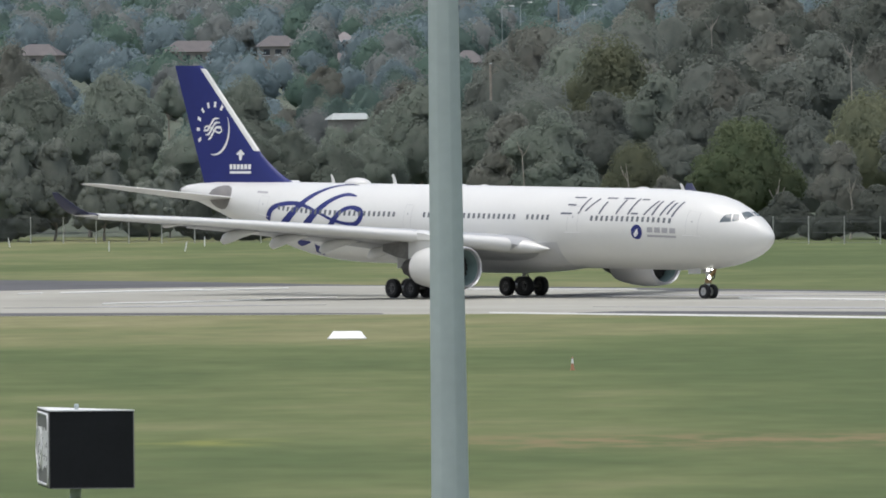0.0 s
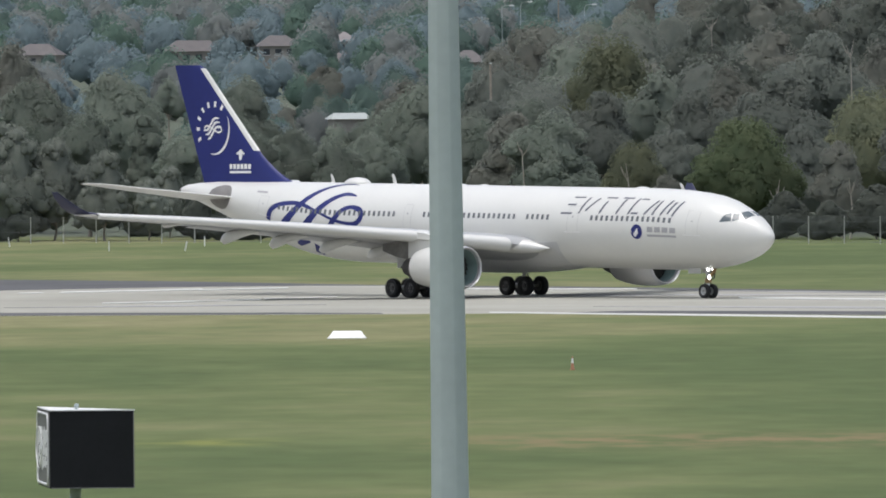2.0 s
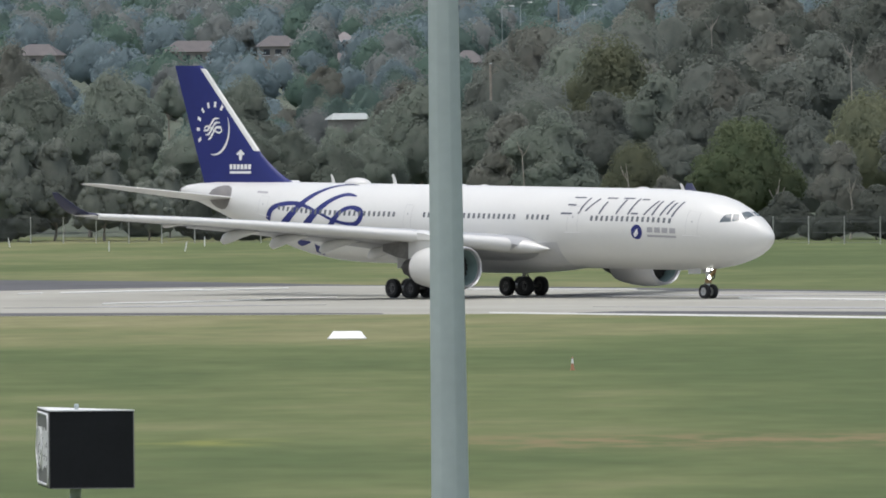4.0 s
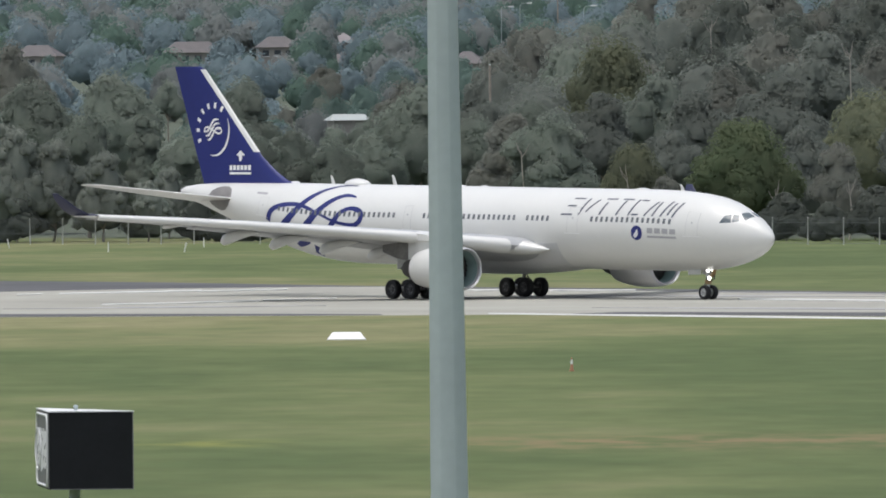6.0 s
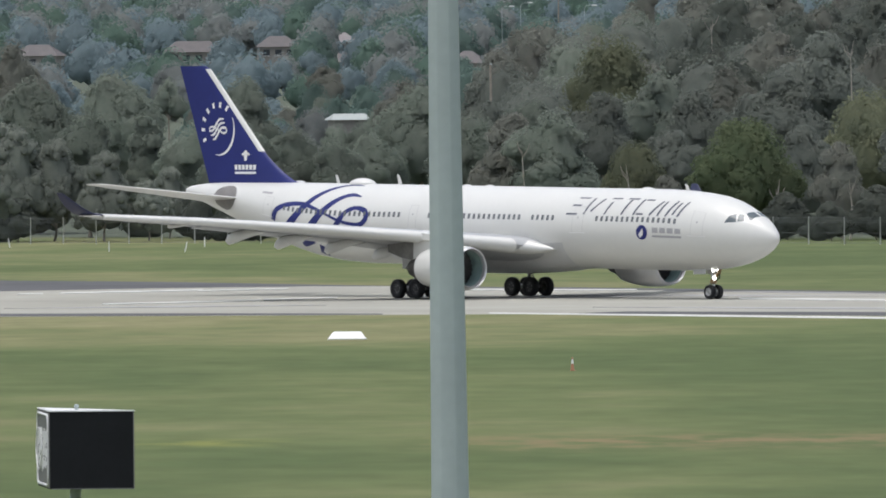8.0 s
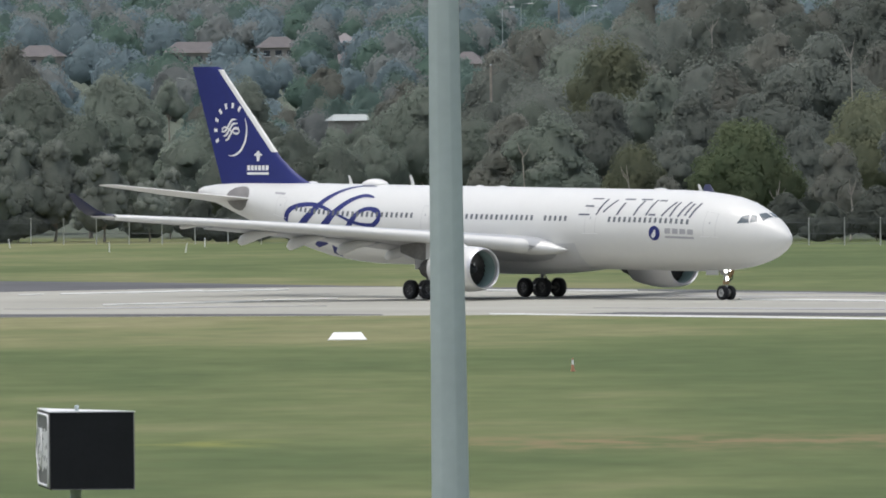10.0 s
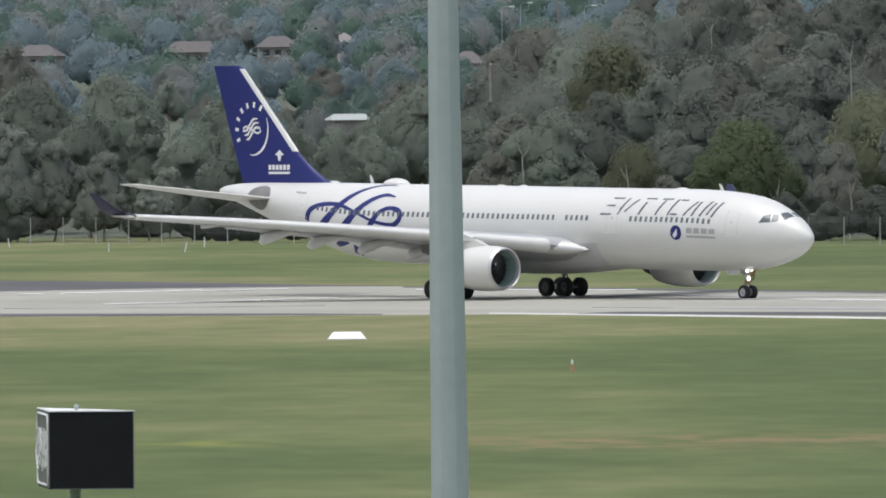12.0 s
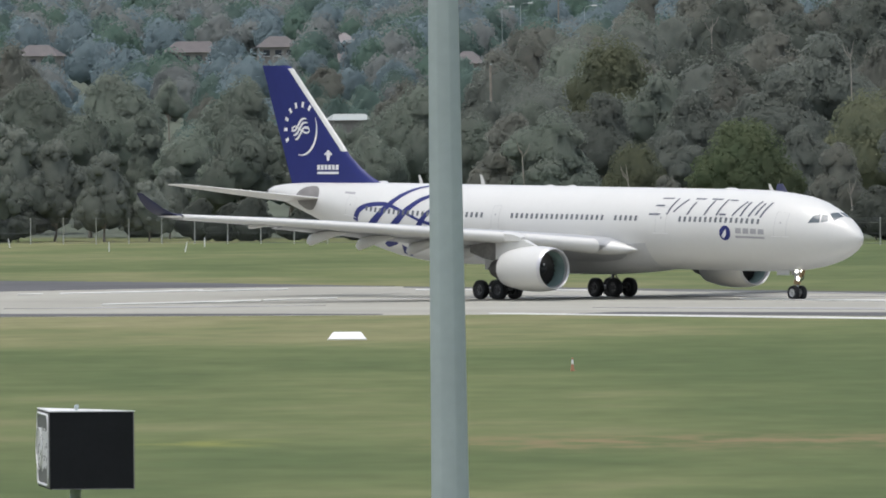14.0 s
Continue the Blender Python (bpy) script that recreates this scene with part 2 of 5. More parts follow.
def loft(rings, cap=True):
    """Verts and faces of a skin over closed rings of equal length."""
    n = len(rings[0])
    verts = [v for r in rings for v in r]
    faces = [(i * n + j, i * n + (j + 1) % n, (i + 1) * n + (j + 1) % n, (i + 1) * n + j) for i in range(len(rings) - 1) for j in range(n)]
    if cap:
        faces += [tuple(range(n))[::-1], tuple((len(rings) - 1) * n + j for j in range(n))]
    return verts, faces


def lofted(name, rings, material, cap=True):
    v, f = loft(rings, cap)
    bm = bmesh.new()
    vs = [bm.verts.new(p) for p in v]
    for q in f:
        try:
            bm.faces.new([vs[i] for i in q])
        except ValueError:
            pass
    bmesh.ops.remove_doubles(bm, verts=bm.verts, dist=1e-5)
    return bm, material, True


def tube(path, radii, material, n=10, cap=True):
    """A round limb along a path."""
    path = [Vector(p) for p in path]
    rings = []
    for i, p in enumerate(path):
        d = (path[min(i + 1, len(path) - 1)] - path[max(i - 1, 0)]).normalized()
        a = d.orthogonal().normalized()
        b = d.cross(a)
        if i and (a - last).length > 1.0:
            a = (last - d * last.dot(d)).normalized()
            b = d.cross(a)
        last = a
        r = radii[i] if isinstance(radii, (list, tuple)) else radii
        rings.append([p + a * (r * math.cos(2 * math.pi * k / n)) + b * (r * math.sin(2 * math.pi * k / n)) for k in range(n)])
    return lofted("tube", rings, material, cap)


def turned(profile, material, axis="x", n=40, centre=(0, 0, 0), cap=False):
    """A body of revolution: rows of (along, radius)."""
    rings = []
    for s, r in profile:
        ring = []
        for k in range(n):
            a = 2 * math.pi * k / n
            c, d = r * math.cos(a), r * math.sin(a)
            p = {"x": (s, c, d), "y": (c, s, d), "z": (c, d, s)}[axis]
            ring.append(Vector(p) + Vector(centre))
        rings.append(ring)
    return lofted("turned", rings, material, cap)


def box(size, centre, material, bevel=0.0):
    bm = bmesh.new()
    bmesh.ops.create_cube(bm, size=1.0)
    for v in bm.verts:
        v.co = Vector((v.co.x * size[0] + centre[0], v.co.y * size[1] + centre[1], v.co.z * size[2] + centre[2]))
    if bevel:
        bmesh.ops.bevel(bm, geom=list(bm.edges), offset=bevel, segments=2, affect="EDGES", profile=0.5)
    return bm, material, False


# ---- the ground: flat airfield, wooded rise behind ----
def rise(x, y):
    t = max(0.0, y - 1520.0)
    w = min(1.0, max(0.0, (x / max(y, 1.0) - 0.004) / 0.016))
    w = w * w * (3 - 2 * w)
    return t * 0.0128 - (t / 3400.0) ** 2 * 4.0 + w * min(6.0, t * 0.010)


def build_ground():
    xs = [-1500, -700, -400, -250, -180, -130, -100, -80, -60, -45, -30, -15, 0, 15, 30, 45, 60, 80, 100, 130, 180, 250, 400, 700, 1500]
    ys = [-800, -200, 0, 300, 700, 1100, 1400, 1520, 1560] + list(range(1620, 3000, 80)) + list(range(3000, 4981, 180))
    verts = [(x, y, rise(x, y)) for y in ys for x in xs]
    n = len(xs)
    faces = [(j * n + i, j * n + i + 1, (j + 1) * n + i + 1, (j + 1) * n + i) for j in range(len(ys) - 1) for i in range(n - 1)]
    tagged(new("ground", mesh_of("ground", verts, faces, GRASS)), "patchy green and dry mown airfield grass", "grass", kind="structure")


def slab(name, corners, z, material, label, category):
    """A flat sheet of pavement or paint with a thin edge, over its outline."""
    bm = bmesh.new()
    f = bm.faces.new([bm.verts.new((x, y, z)) for x, y in corners])
    ext = bmesh.ops.extrude_face_region(bm, geom=[f])
    for v in ext["geom"]:
        if isinstance(v, bmesh.types.BMVert):
            v.co.z = -0.15
    bmesh.ops.recalc_face_normals(bm, faces=bm.faces)
    me = bpy.data.meshes.new(name)
    bm.to_mesh(me)
    bm.free()
    me.materials.append(material)
    return tagged(new(name, me), label, category, kind="structure")


build_ground()
slab("runway", [(-160, 1016), (-29.2, 984), (-10.5, 979), (-0.9, 977), (8, 975), (28.3, 955), (160, 830), (160, 952), (31.5, 1066), (9, 1102), (-3.6, 1117), (-10, 1121),
                (-20.5, 1119), (-33, 1109), (-160, 1008)], 0.006, CONC, "pale worn concrete runway surface", "runway")
slab("taxiway", [(-160, 1006), (-33, 1107.5), (-20.5, 1117.5), (-10, 1120), (-3.6, 1116.5), (-3.6, 1118.5), (-21, 1152), (-34.8, 1170), (-160, 1310)], 0.010, ASPH,
     "dark grey old asphalt taxiway", "taxiway")
slab("runway_shoulder", [(-70, 996), (-29.2, 985), (-10.5, 980), (-4, 979), (-4, 983), (-10.5, 988), (-29.3, 997), (-70, 1010)], 0.012, ASPH, "dark weathered asphalt shoulder strip", "shoulder")
slab("runway_shoulder", [(8, 977), (28.3, 956), (90, 896), (90, 911), (28.4, 971), (12, 983)], 0.012, ASPH, "dark weathered asphalt shoulder strip", "shoulder")
slab("runway_shoulder", [(-3, 1116), (9, 1103), (31.5, 1067), (90, 1012), (90, 999), (31.5, 1053), (9, 1093), (-3, 1110)], 0.012, ASPH, "dark weathered asphalt shoulder strip", "shoulder")
slab("edge_line", [(3.0, 979), (8.1, 971.5), (28, 943), (90, 882), (90, 893), (28, 951), (8.1, 977), (3.0, 984)], 0.016, LINE, "worn white painted runway edge line", "road marking")


def dashes():
    """Worn white lines across the pavement."""
    for i, (x0, y0, x1, y1, w) in enumerate(((-31, 1088, -29.3, 1090, 4), (-28, 1090, -22.4, 1096, 6), (-23, 1094, -17.8, 1100.5, 6), (-18, 1097, -11.5, 1105, 4),
                              (-23.6, 1033, -19.5, 1037, 5), (-20, 1035, -12.8, 1044, 6), (-12.6, 1047, -7.5, 1054, 4), (20.5, 1031.5, 45, 997, 7), (-2, 1092, 14, 1080, 5))):
        slab("painted_line", [(x0, y0), (x1, y1), (x1, y1 + w), (x0, y0 + w)], 0.046 + 0.004 * i, LINE, "faded white line painted on the pavement", "road marking")
    for i, (x0, y0, x1, y1, w) in enumerate(((-9.5, 1046, 2, 1056, 4), (-4, 1052, 18, 1052, 7), (4, 1064, 31, 1042, 6), (-30, 1020, -8, 1022, 5), (10, 1002, 40, 975, 6), (16, 1078, 34, 1050, 3))):
        slab("rubber_mark", [(x0, y0), ((x0 + x1) / 2, (y0 + y1) / 2 - w * 0.4), (x1, y1), ((x0 + x1) / 2 + 1, (y0 + y1) / 2 + w * 0.6)], 0.022 + 0.004 * i, SOILED,
             "dark tyre rubber smear on the concrete", "stain")


dashes()

# ---- the airliner: forward +x from the main gear, left +y, ground at 0; stations run aft from the nose ----
MAIN = 32.05


def axis_z(s):
    return 4.9 + (s - 19.0) * 0.0125


# station, top and bottom against the axis, half width
HULL = [(0.0, -0.40, -0.52, 0.04), (0.12, -0.15, -0.72, 0.27), (0.45, 0.17, -1.05, 0.58), (1.0, 0.62, -1.42, 0.96), (1.7, 1.06, -1.76, 1.35), (2.5, 1.42, -2.03, 1.70),
        (3.4, 1.82, -2.28, 2.02), (4.3, 2.15, -2.46, 2.27), (5.5, 2.43, -2.63, 2.49), (7.0, 2.61, -2.75, 2.66), (8.8, 2.75, -2.80, 2.77), ] + [(s, 2.82, -2.82, 2.82) for s in (11, 15, 20, 25, 30, 35, 40)] + [(43, 2.82, -2.80, 2.82), (45.5, 2.82, -2.66, 2.79),
        (48, 2.82, -2.34, 2.68), (50, 2.82, -1.92, 2.5), (52, 2.82, -1.40, 2.24), (54.5, 2.81, -0.72, 1.85), (57, 2.78, 0.0, 1.42), (59, 2.73, 0.62, 1.08), (61.0, 2.63, 1.24, 0.74),
        (62.5, 2.46, 1.66, 0.46), (63.05, 2.28, 1.84, 0.24)]


def hull_at(s):
    for a, b in zip(HULL, HULL[1:]):
        if a[0] <= s <= b[0]:
            k = (s - a[0]) / (b[0] - a[0])
            return [a[i] + (b[i] - a[i]) * k for i in range(1, 4)]
    return HULL[-1][1:]


def skin(s, phi, out=0.0, side=-1):
    """A point on the hull at a station, phi degrees up from its waist."""
    top, bot, w = hull_at(s)
    c, r = (top + bot) / 2, (top - bot) / 2
    p = radians(phi)
    return Vector((MAIN - s, side * (w + out) * math.cos(p), axis_z(s) + c + (r + out) * math.sin(p)))


def ring_of(s, n=64):
    return [skin(s, 360 * k / n - 90) for k in range(n)]


def foil(chord, thick, n=14):
    """Airfoil outline, x aft from 0 to chord, z up."""
    pts = []
    xs = [0.5 * (1 - math.cos(math.pi * i / n)) for i in range(n + 1)]
    def half(x):
        return 5 * thick * (0.2969 * math.sqrt(x) - 0.126 * x - 0.3516 * x * x + 0.2843 * x ** 3 - 0.1030 * x ** 4)
    for x in reversed(xs):
        pts.append((x * chord, (half(x) * 1.05 + 0.012 * 4 * x * (1 - x)) * chord))
    for x in xs[1:-1]:
        pts.append((x * chord, (-half(x) * 0.95 + 0.012 * 4 * x * (1 - x)) * chord))
    return pts


# span, leading-edge station, chord, height, thickness
WING = [(2.0, 20.9, 12.0, 3.42, 0.145), (4.5, 22.65, 10.4, 3.86, 0.135), (9.4, 25.9, 7.9, 4.46, 0.115), (16.0, 30.25, 6.0, 5.12, 0.105), (22.5, 34.5, 4.2, 5.70, 0.10), (28.5, 38.5, 2.5, 6.12, 0.10)]
TWIST = -0.042


def wing_at(y):
    for a, b in zip(WING, WING[1:]):
        if a[0] <= y <= b[0]:
            k = (y - a[0]) / (b[0] - a[0])
            return [a[i] + (b[i] - a[i]) * k for i in range(1, 5)]
    return list(WING[-1][1:])


def wing_ring(y, side, lo=0.0, hi=1.0, out=0.0, dx=0.0, dz=0.0):
    le, c, z, t = wing_at(y)
    pts = foil(c, t)
    ring = []
    for x, h in pts:
        x = min(max(x, lo * c), hi * c)
        ring.append(Vector((MAIN - (le + x) - dx, side * y, z + h * (1 + out) + x * TWIST + dz)))
    return ring


def build_wing(plane, side):
    spans = [2.0, 3.2, 4.5, 7, 9.4, 12, 16, 19, 22.5, 25.5, 28.5]
    part("wing", lofted("wing", [wing_ring(y, side) for y in spans], GREYPAINT), plane, "light grey wing")
    for y0, y1 in ((4.4, 8.7), (9.9, 28.55)):
        rings = []
        for k in range(9):
            y = y0 + (y1 - y0) * k / 8
            le, c, z, t = wing_at(y)
            w = min(1.25, 0.2 * c)
            rr = []
            for j in range(13):
                a = math.pi * (0.5 + j / 12)
                rr.append(Vector((MAIN - (le - 0.28 + w * 0.62 + w * 0.62 * math.cos(a)), side * y, z - 0.10 + (0.044 * c + 0.075) * math.sin(a))))
            for j in range(1, 6):
                a = j / 6
                rr.append(Vector((MAIN - (le - 0.28 + w * 0.55 - w * 0.25 * math.sin(math.pi * a)), side * y, z - 0.10 + (0.044 * c + 0.075) * (-1 + 2 * a))))
            rings.append(rr)
        part("slat", lofted("slat", rings, WHITE), plane, "white leading-edge slat, drooped")
    for y0, y1 in ((3.4, 9.2), (9.5, 20.5), (20.8, 27.6)):
        rings = []
        drop = 0.14 if y0 < 20 else 0.05
        for k in range(4):
            y = y0 + (y1 - y0) * k / 3
            le, c, z, t = wing_at(y)
            fc = 0.27 * c if y0 > 9.3 else 2.2
            base = le + 0.86 * c
            rings.append([Vector((MAIN - base - x, side * y, z + 0.86 * c * TWIST - 0.06 + h - x * drop)) for x, h in foil(fc, 0.13, 8)])
        part("flap" if y0 < 20 else "aileron", lofted("flap", rings, GREYPAINT), plane)
    # canoe fairings of the flap tracks, their tails drooped with the flaps
    for y in (7.2, 10.9, 14.4, 17.8, 22.3):
        le, c, z, t = wing_at(y)
        big = y < 20
        ln, deep = (4.2, 0.40) if big else (2.2, 0.16)
        end = le + c + (1.0 if big else 0.3)
        rings = []
        for k in range(13):
            u = k / 12
            g = max(0.08, min(1.0, u / 0.72) ** 0.7 * (1.0 if u < 0.86 else math.sqrt(max(0.0, 1 - ((u - 0.86) / 0.142) ** 2))))
            x = MAIN - (end - ln + ln * u)
            zc = z + c * TWIST - 0.05 - deep * 0.5 - (0.62 * u * u if big else 0.1 * u)
            rings.append([Vector((x, side * y + 0.24 * g * (1 if big else 0.6) * math.cos(a), zc + deep * g * math.sin(a))) for a in [2 * math.pi * j / 14 for j in range(14)]])
        part("flap_track_fairing", lofted("fairing", rings, WHITE), plane, "white canoe-shaped fairing")
    tip = []
    for y, le, c, z, t in ((28.5, 38.5, 2.5, 6.12, 0.10), (28.9, 39.0, 2.2, 6.24, 0.09), (29.25, 39.7, 1.9, 6.62, 0.08), (29.6, 40.6, 1.25, 7.22, 0.08), (29.85, 41.3, 0.6, 7.70, 0.08)):
        lean = min(1.0, (y - 28.5) / 0.8)
        tip.append([Vector((MAIN - le - x, side * (y - h * lean), z + h * (1 - lean * 0.7))) for x, h in foil(c, t)])
    part("winglet", lofted("winglet", tip, WINGLET_BLUE_DARKENED), plane, "dark blue winglet, darkened for the trees it mirrors")
    fence = [[Vector((MAIN - 38.6 - x * 1.0, side * (28.45 + k * 0.3), 6.07 + h * (1 - k * 0.5) + k * 0.02)) for x, h in foil(2.7 - k * 0.5, 0.09)] for k in range(3)]
    part("wing_tip", lofted("wing_tip", fence, WHITE), plane, "white wing tip")


def build_engine(plane, side):
    c = (MAIN - 21.4, side * 9.37, 2.22)
    cowl = part("engine_cowl", turned([(-0.12, 1.33), (0.0, 1.37), (-0.10, 1.43), (-0.5, 1.52), (-1.2, 1.58), (-2.2, 1.58), (-3.2, 1.50), (-4.2, 1.33), (-4.75, 1.20), (-4.75, 1.12), (-4.0, 1.1)], WHITE, "x", 48, c),
                plane, "white engine cowl")
    part("inlet_lip", turned([(-0.34, 1.27), (-0.15, 1.29), (-0.03, 1.32), (0.035, 1.37), (-0.02, 1.425), (-0.20, 1.475)], BARE, "x", 48, c), cowl, "polished metal inlet lip")
    part("inlet_duct", turned([(-0.33, 1.268), (-0.6, 1.25), (-1.45, 1.26)], LINER, "x", 48, c), cowl, "grey acoustic inlet lining")
    part("fan_disc", turned([(-1.45, 1.26), (-1.45, 0.02)], DARK, "x", 48, c), cowl)
    part("spinner", turned([(-1.44, 0.40), (-1.2, 0.33), (-0.95, 0.18), (-0.82, 0.02)], DARK, "x", 24, c), cowl, "dark spinner cone")
    bm, m, s = box((0.02, 0.10, 0.22), (c[0] - 1.05, c[1], c[2] + 0.28), SIGNWHITE)
    part("spinner_mark", (bm, m, s), cowl, "white swirl mark")
    for k in range(22):
        a = 2 * math.pi * k / 22
        rad, tan = Vector((0, math.cos(a), math.sin(a))), Vector((0, -math.sin(a), math.cos(a)))
        o = Vector(c) + Vector((-1.36, 0, 0))
        rings = []
        for r in (0.38, 0.8, 1.19):
            w, tw = 0.13 + 0.06 * r, 0.10 * r
            rings.append([o + rad * r - tan * w + Vector((tw, 0, 0)), o + rad * r + tan * w - Vector((tw, 0, 0)), o + rad * r + tan * w - Vector((tw + 0.015, 0, 0)), o + rad * r - tan * w + Vector((tw - 0.015, 0, 0))])
        part("fan_blade", lofted("blade", rings, STAIN), cowl)
    part("core_cowl", turned([(-4.1, 0.98), (-4.9, 0.92), (-5.7, 0.72), (-6.2, 0.58), (-6.2, 0.50), (-5.6, 0.48)], STAIN, "x", 32, c), plane, "heat-stained core cowl")
    part("exhaust_plug", turned([(-5.6, 0.40), (-6.3, 0.36), (-7.0, 0.04)], STAIN, "x", 24, c), plane, "dark exhaust cone")
    rings = []
    for st, z0, z1, w in ((23.2, 3.62, 3.80, 0.10), (24.2, 3.55, 4.15, 0.28), (25.6, 3.3, 4.5, 0.34), (27.2, 2.75, 4.15, 0.34), (28.6, 2.95, 4.0, 0.30), (30.2, 3.35, 3.85, 0.10)):
        rings.append([Vector((MAIN - st, side * 9.37 + dy, z)) for dy, z in ((-w, z0), (w, z0), (w * 0.9, z1), (-w * 0.9, z1))])
    part("pylon", lofted("pylon", rings[:4], WHITE), plane, "white engine pylon")
    part("pylon_fairing", lofted("pylon", [[p + Vector((0, 0, 0.004)) for p in r] for r in rings[3:]], SOOT), plane, "soot-stained aft pylon fairing")
    part("slat_root_fairing", lofted("root", [[Vector((MAIN - st, side * (9.37 + dy * w), z + dz * h)) for dy, dz in ((-1, -0.6), (0, -1), (1, -0.6), (1, 0.6), (0, 1), (-1, 0.6))]
                                              for st, z, w, h in ((24.6, 4.25, 0.25, 0.2), (25.2, 4.38, 0.5, 0.36), (26.4, 4.45, 0.55, 0.42))], WHITE), plane)


def build_wheel(plane, at, r, w, rim):
    """A wheel of tyre and rim that rolls; returned so that it can be keyed."""
    prof = [(-w * 0.42, r * 0.56), (-w * 0.5, r * 0.70), (-w * 0.5, r * 0.86), (-w * 0.40, r * 0.965), (-w * 0.2, r), (w * 0.2, r), (w * 0.40, r * 0.965), (w * 0.5, r * 0.86), (w * 0.5, r * 0.70), (w * 0.42, r * 0.56)]
    wheel = part("wheel", turned([(-w * 0.36, r * 0.10), (-w * 0.38, r * 0.20), (-w * 0.24, r * 0.26), (-w * 0.24, r * 0.44), (-w * 0.42, r * 0.52), (-w * 0.42, r * 0.58), (w * 0.42, r * 0.58), (w * 0.42, r * 0.52), (w * 0.24, r * 0.44),
                                  (w * 0.24, r * 0.26), (w * 0.38, r * 0.20), (w * 0.36, r * 0.10)], rim, "y", 28, cap=True), plane, "", pose(*at))
    part("tyre", turned(prof, RUBBER, "y", 36), wheel, "black rubber tyre")
    for k in range(6):
        a = 2 * math.pi * k / 6
        for sd in (-1, 1):
            part("wheel_bolt", box((r * 0.09, 0.02, r * 0.09), (r * 0.35 * math.cos(a), sd * w * 0.25, r * 0.35 * math.sin(a)), STEEL), wheel)
    return wheel


WHEELS = []


def build_gear(plane):
    for side in (-1, 1):
        y = side * 5.34
        part("bogie_beam", tube([(-1.05, y, 0.70), (0, y, 0.74), (1.05, y, 0.70)], [0.14, 0.2, 0.14], STEEL), plane, "grey steel bogie beam")
        part("main_leg", tube([(0, y, 0.7), (0.05, y, 1.6), (0.1, y, 1.62), (0.2, y - side * 0.1, 3.9)], [0.13, 0.13, 0.21, 0.24], STEEL), plane, "grey steel oleo leg")
        part("side_brace", tube([(0.1, y, 1.9), (0.1, y - side * 2.2, 3.0)], 0.09, STEEL), plane)
        part("torque_link", tube([(0.18, y, 0.9), (0.55, y, 1.3), (0.2, y, 1.75)], 0.06, STEEL), plane)
        part("gear_door", box((1.9, 0.06, 1.7), (0.1, y + side * 0.42, 2.95), BELLY, 0.02), plane, "pale grey leg door")
        for x in (-0.99, 0.99):
            part("axle", tube([(x, y - 0.75, 0.685), (x, y + 0.75, 0.685)], 0.08, STEEL), plane)
            for dy in (-0.7, 0.7):
                WHEELS.append((build_wheel(plane, (x, y + dy, 0.685), 0.685, 0.5, DARKRIM), (x, y + dy, 0.685), 0.685))
    x = 25.38
    part("nose_leg", tube([(x, 0, 0.5), (x, 0, 1.1), (x, 0, 1.12), (x - 0.15, 0, 2.6)], [0.09, 0.09, 0.14, 0.17], SIGNWHITE), plane, "white painted nose leg")
    part("drag_strut", tube([(x + 0.05, 0, 1.35), (x + 1.0, 0, 2.5)], 0.07, OCHRE), plane, "ochre drag strut")
    part("steering_collar", turned([(1.05, 0.1), (1.1, 0.24), (1.35, 0.24), (1.4, 0.1)], OCHRE, "z", 20, (x, 0, 0)), plane, "brown steering collar")
    for y, z in ((0.30, 1.75), (0.42, 2.15)):
        part("hydraulic_actuator", tube([(x - 0.1, y, z - 0.25), (x + 0.25, y, z), (x + 0.5, y * 0.8, z + 0.3)], [0.07, 0.12, 0.07], OCHRE), plane, "brown hydraulic actuator")
    part("hose_loop", tube([(x + 0.1, -0.05, 1.2), (x + 0.35, 0.25, 1.45), (x + 0.3, 0.3, 1.9)], 0.045, DARK), plane, "black hydraulic hose")
    part("nose_axle", tube([(x, -0.5, 0.5), (x, 0.5, 0.5)], 0.06, STEEL), plane)
    part("nose_torque_link", tube([(x - 0.12, 0, 0.6), (x - 0.42, 0, 0.95), (x - 0.15, 0, 1.3)], 0.05, STEEL), plane)
    for dy in (-0.34, 0.34):
        WHEELS.append((build_wheel(plane, (x, dy, 0.5), 0.5, 0.36, RIM), (x, dy, 0.5), 0.5))
        part("nose_gear_door", box((1.3, 0.05, 0.75), (x - 0.7, dy * 1.9, 2.1), BELLY, 0.02), plane, "white nose gear door")
    for dy, z, r in ((-0.24, 2.04, 0.19), (0.20, 2.04, 0.15), (-0.12, 1.48, 0.18)):
        lampcase = part("gear_lamp", turned([(-0.16, 0.05), (-0.1, r * 0.8), (0.05, r), (0.06, r * 0.9)], STEEL, "x", 20, (x + 0.18, dy, z)), plane)
        part("lens", turned([(0.045, r * 0.92), (0.08, r * 0.5), (0.09, 0.01)], LAMP, "x", 20, (x + 0.18, dy, z)), lampcase, "bright white lit lens")


def fin_half(z):
    """Leading and trailing station of the fin at a height, and its half thickness scale."""
    rows = [(7.9, 50.35), (8.35, 51.45), (8.8, 52.35), (9.2, 53.0), (10.05, 54.2), (16.32, 60.45), (16.55, 61.1)]
    for a, b in zip(rows, rows[1:]):
        if z <= b[0]:
            le = a[1] + (b[1] - a[1]) * (z - a[0]) / (b[0] - a[0])
            return le, 60.72 + (z - 8.2) * 0.374
    return rows[-1][1], 63.8


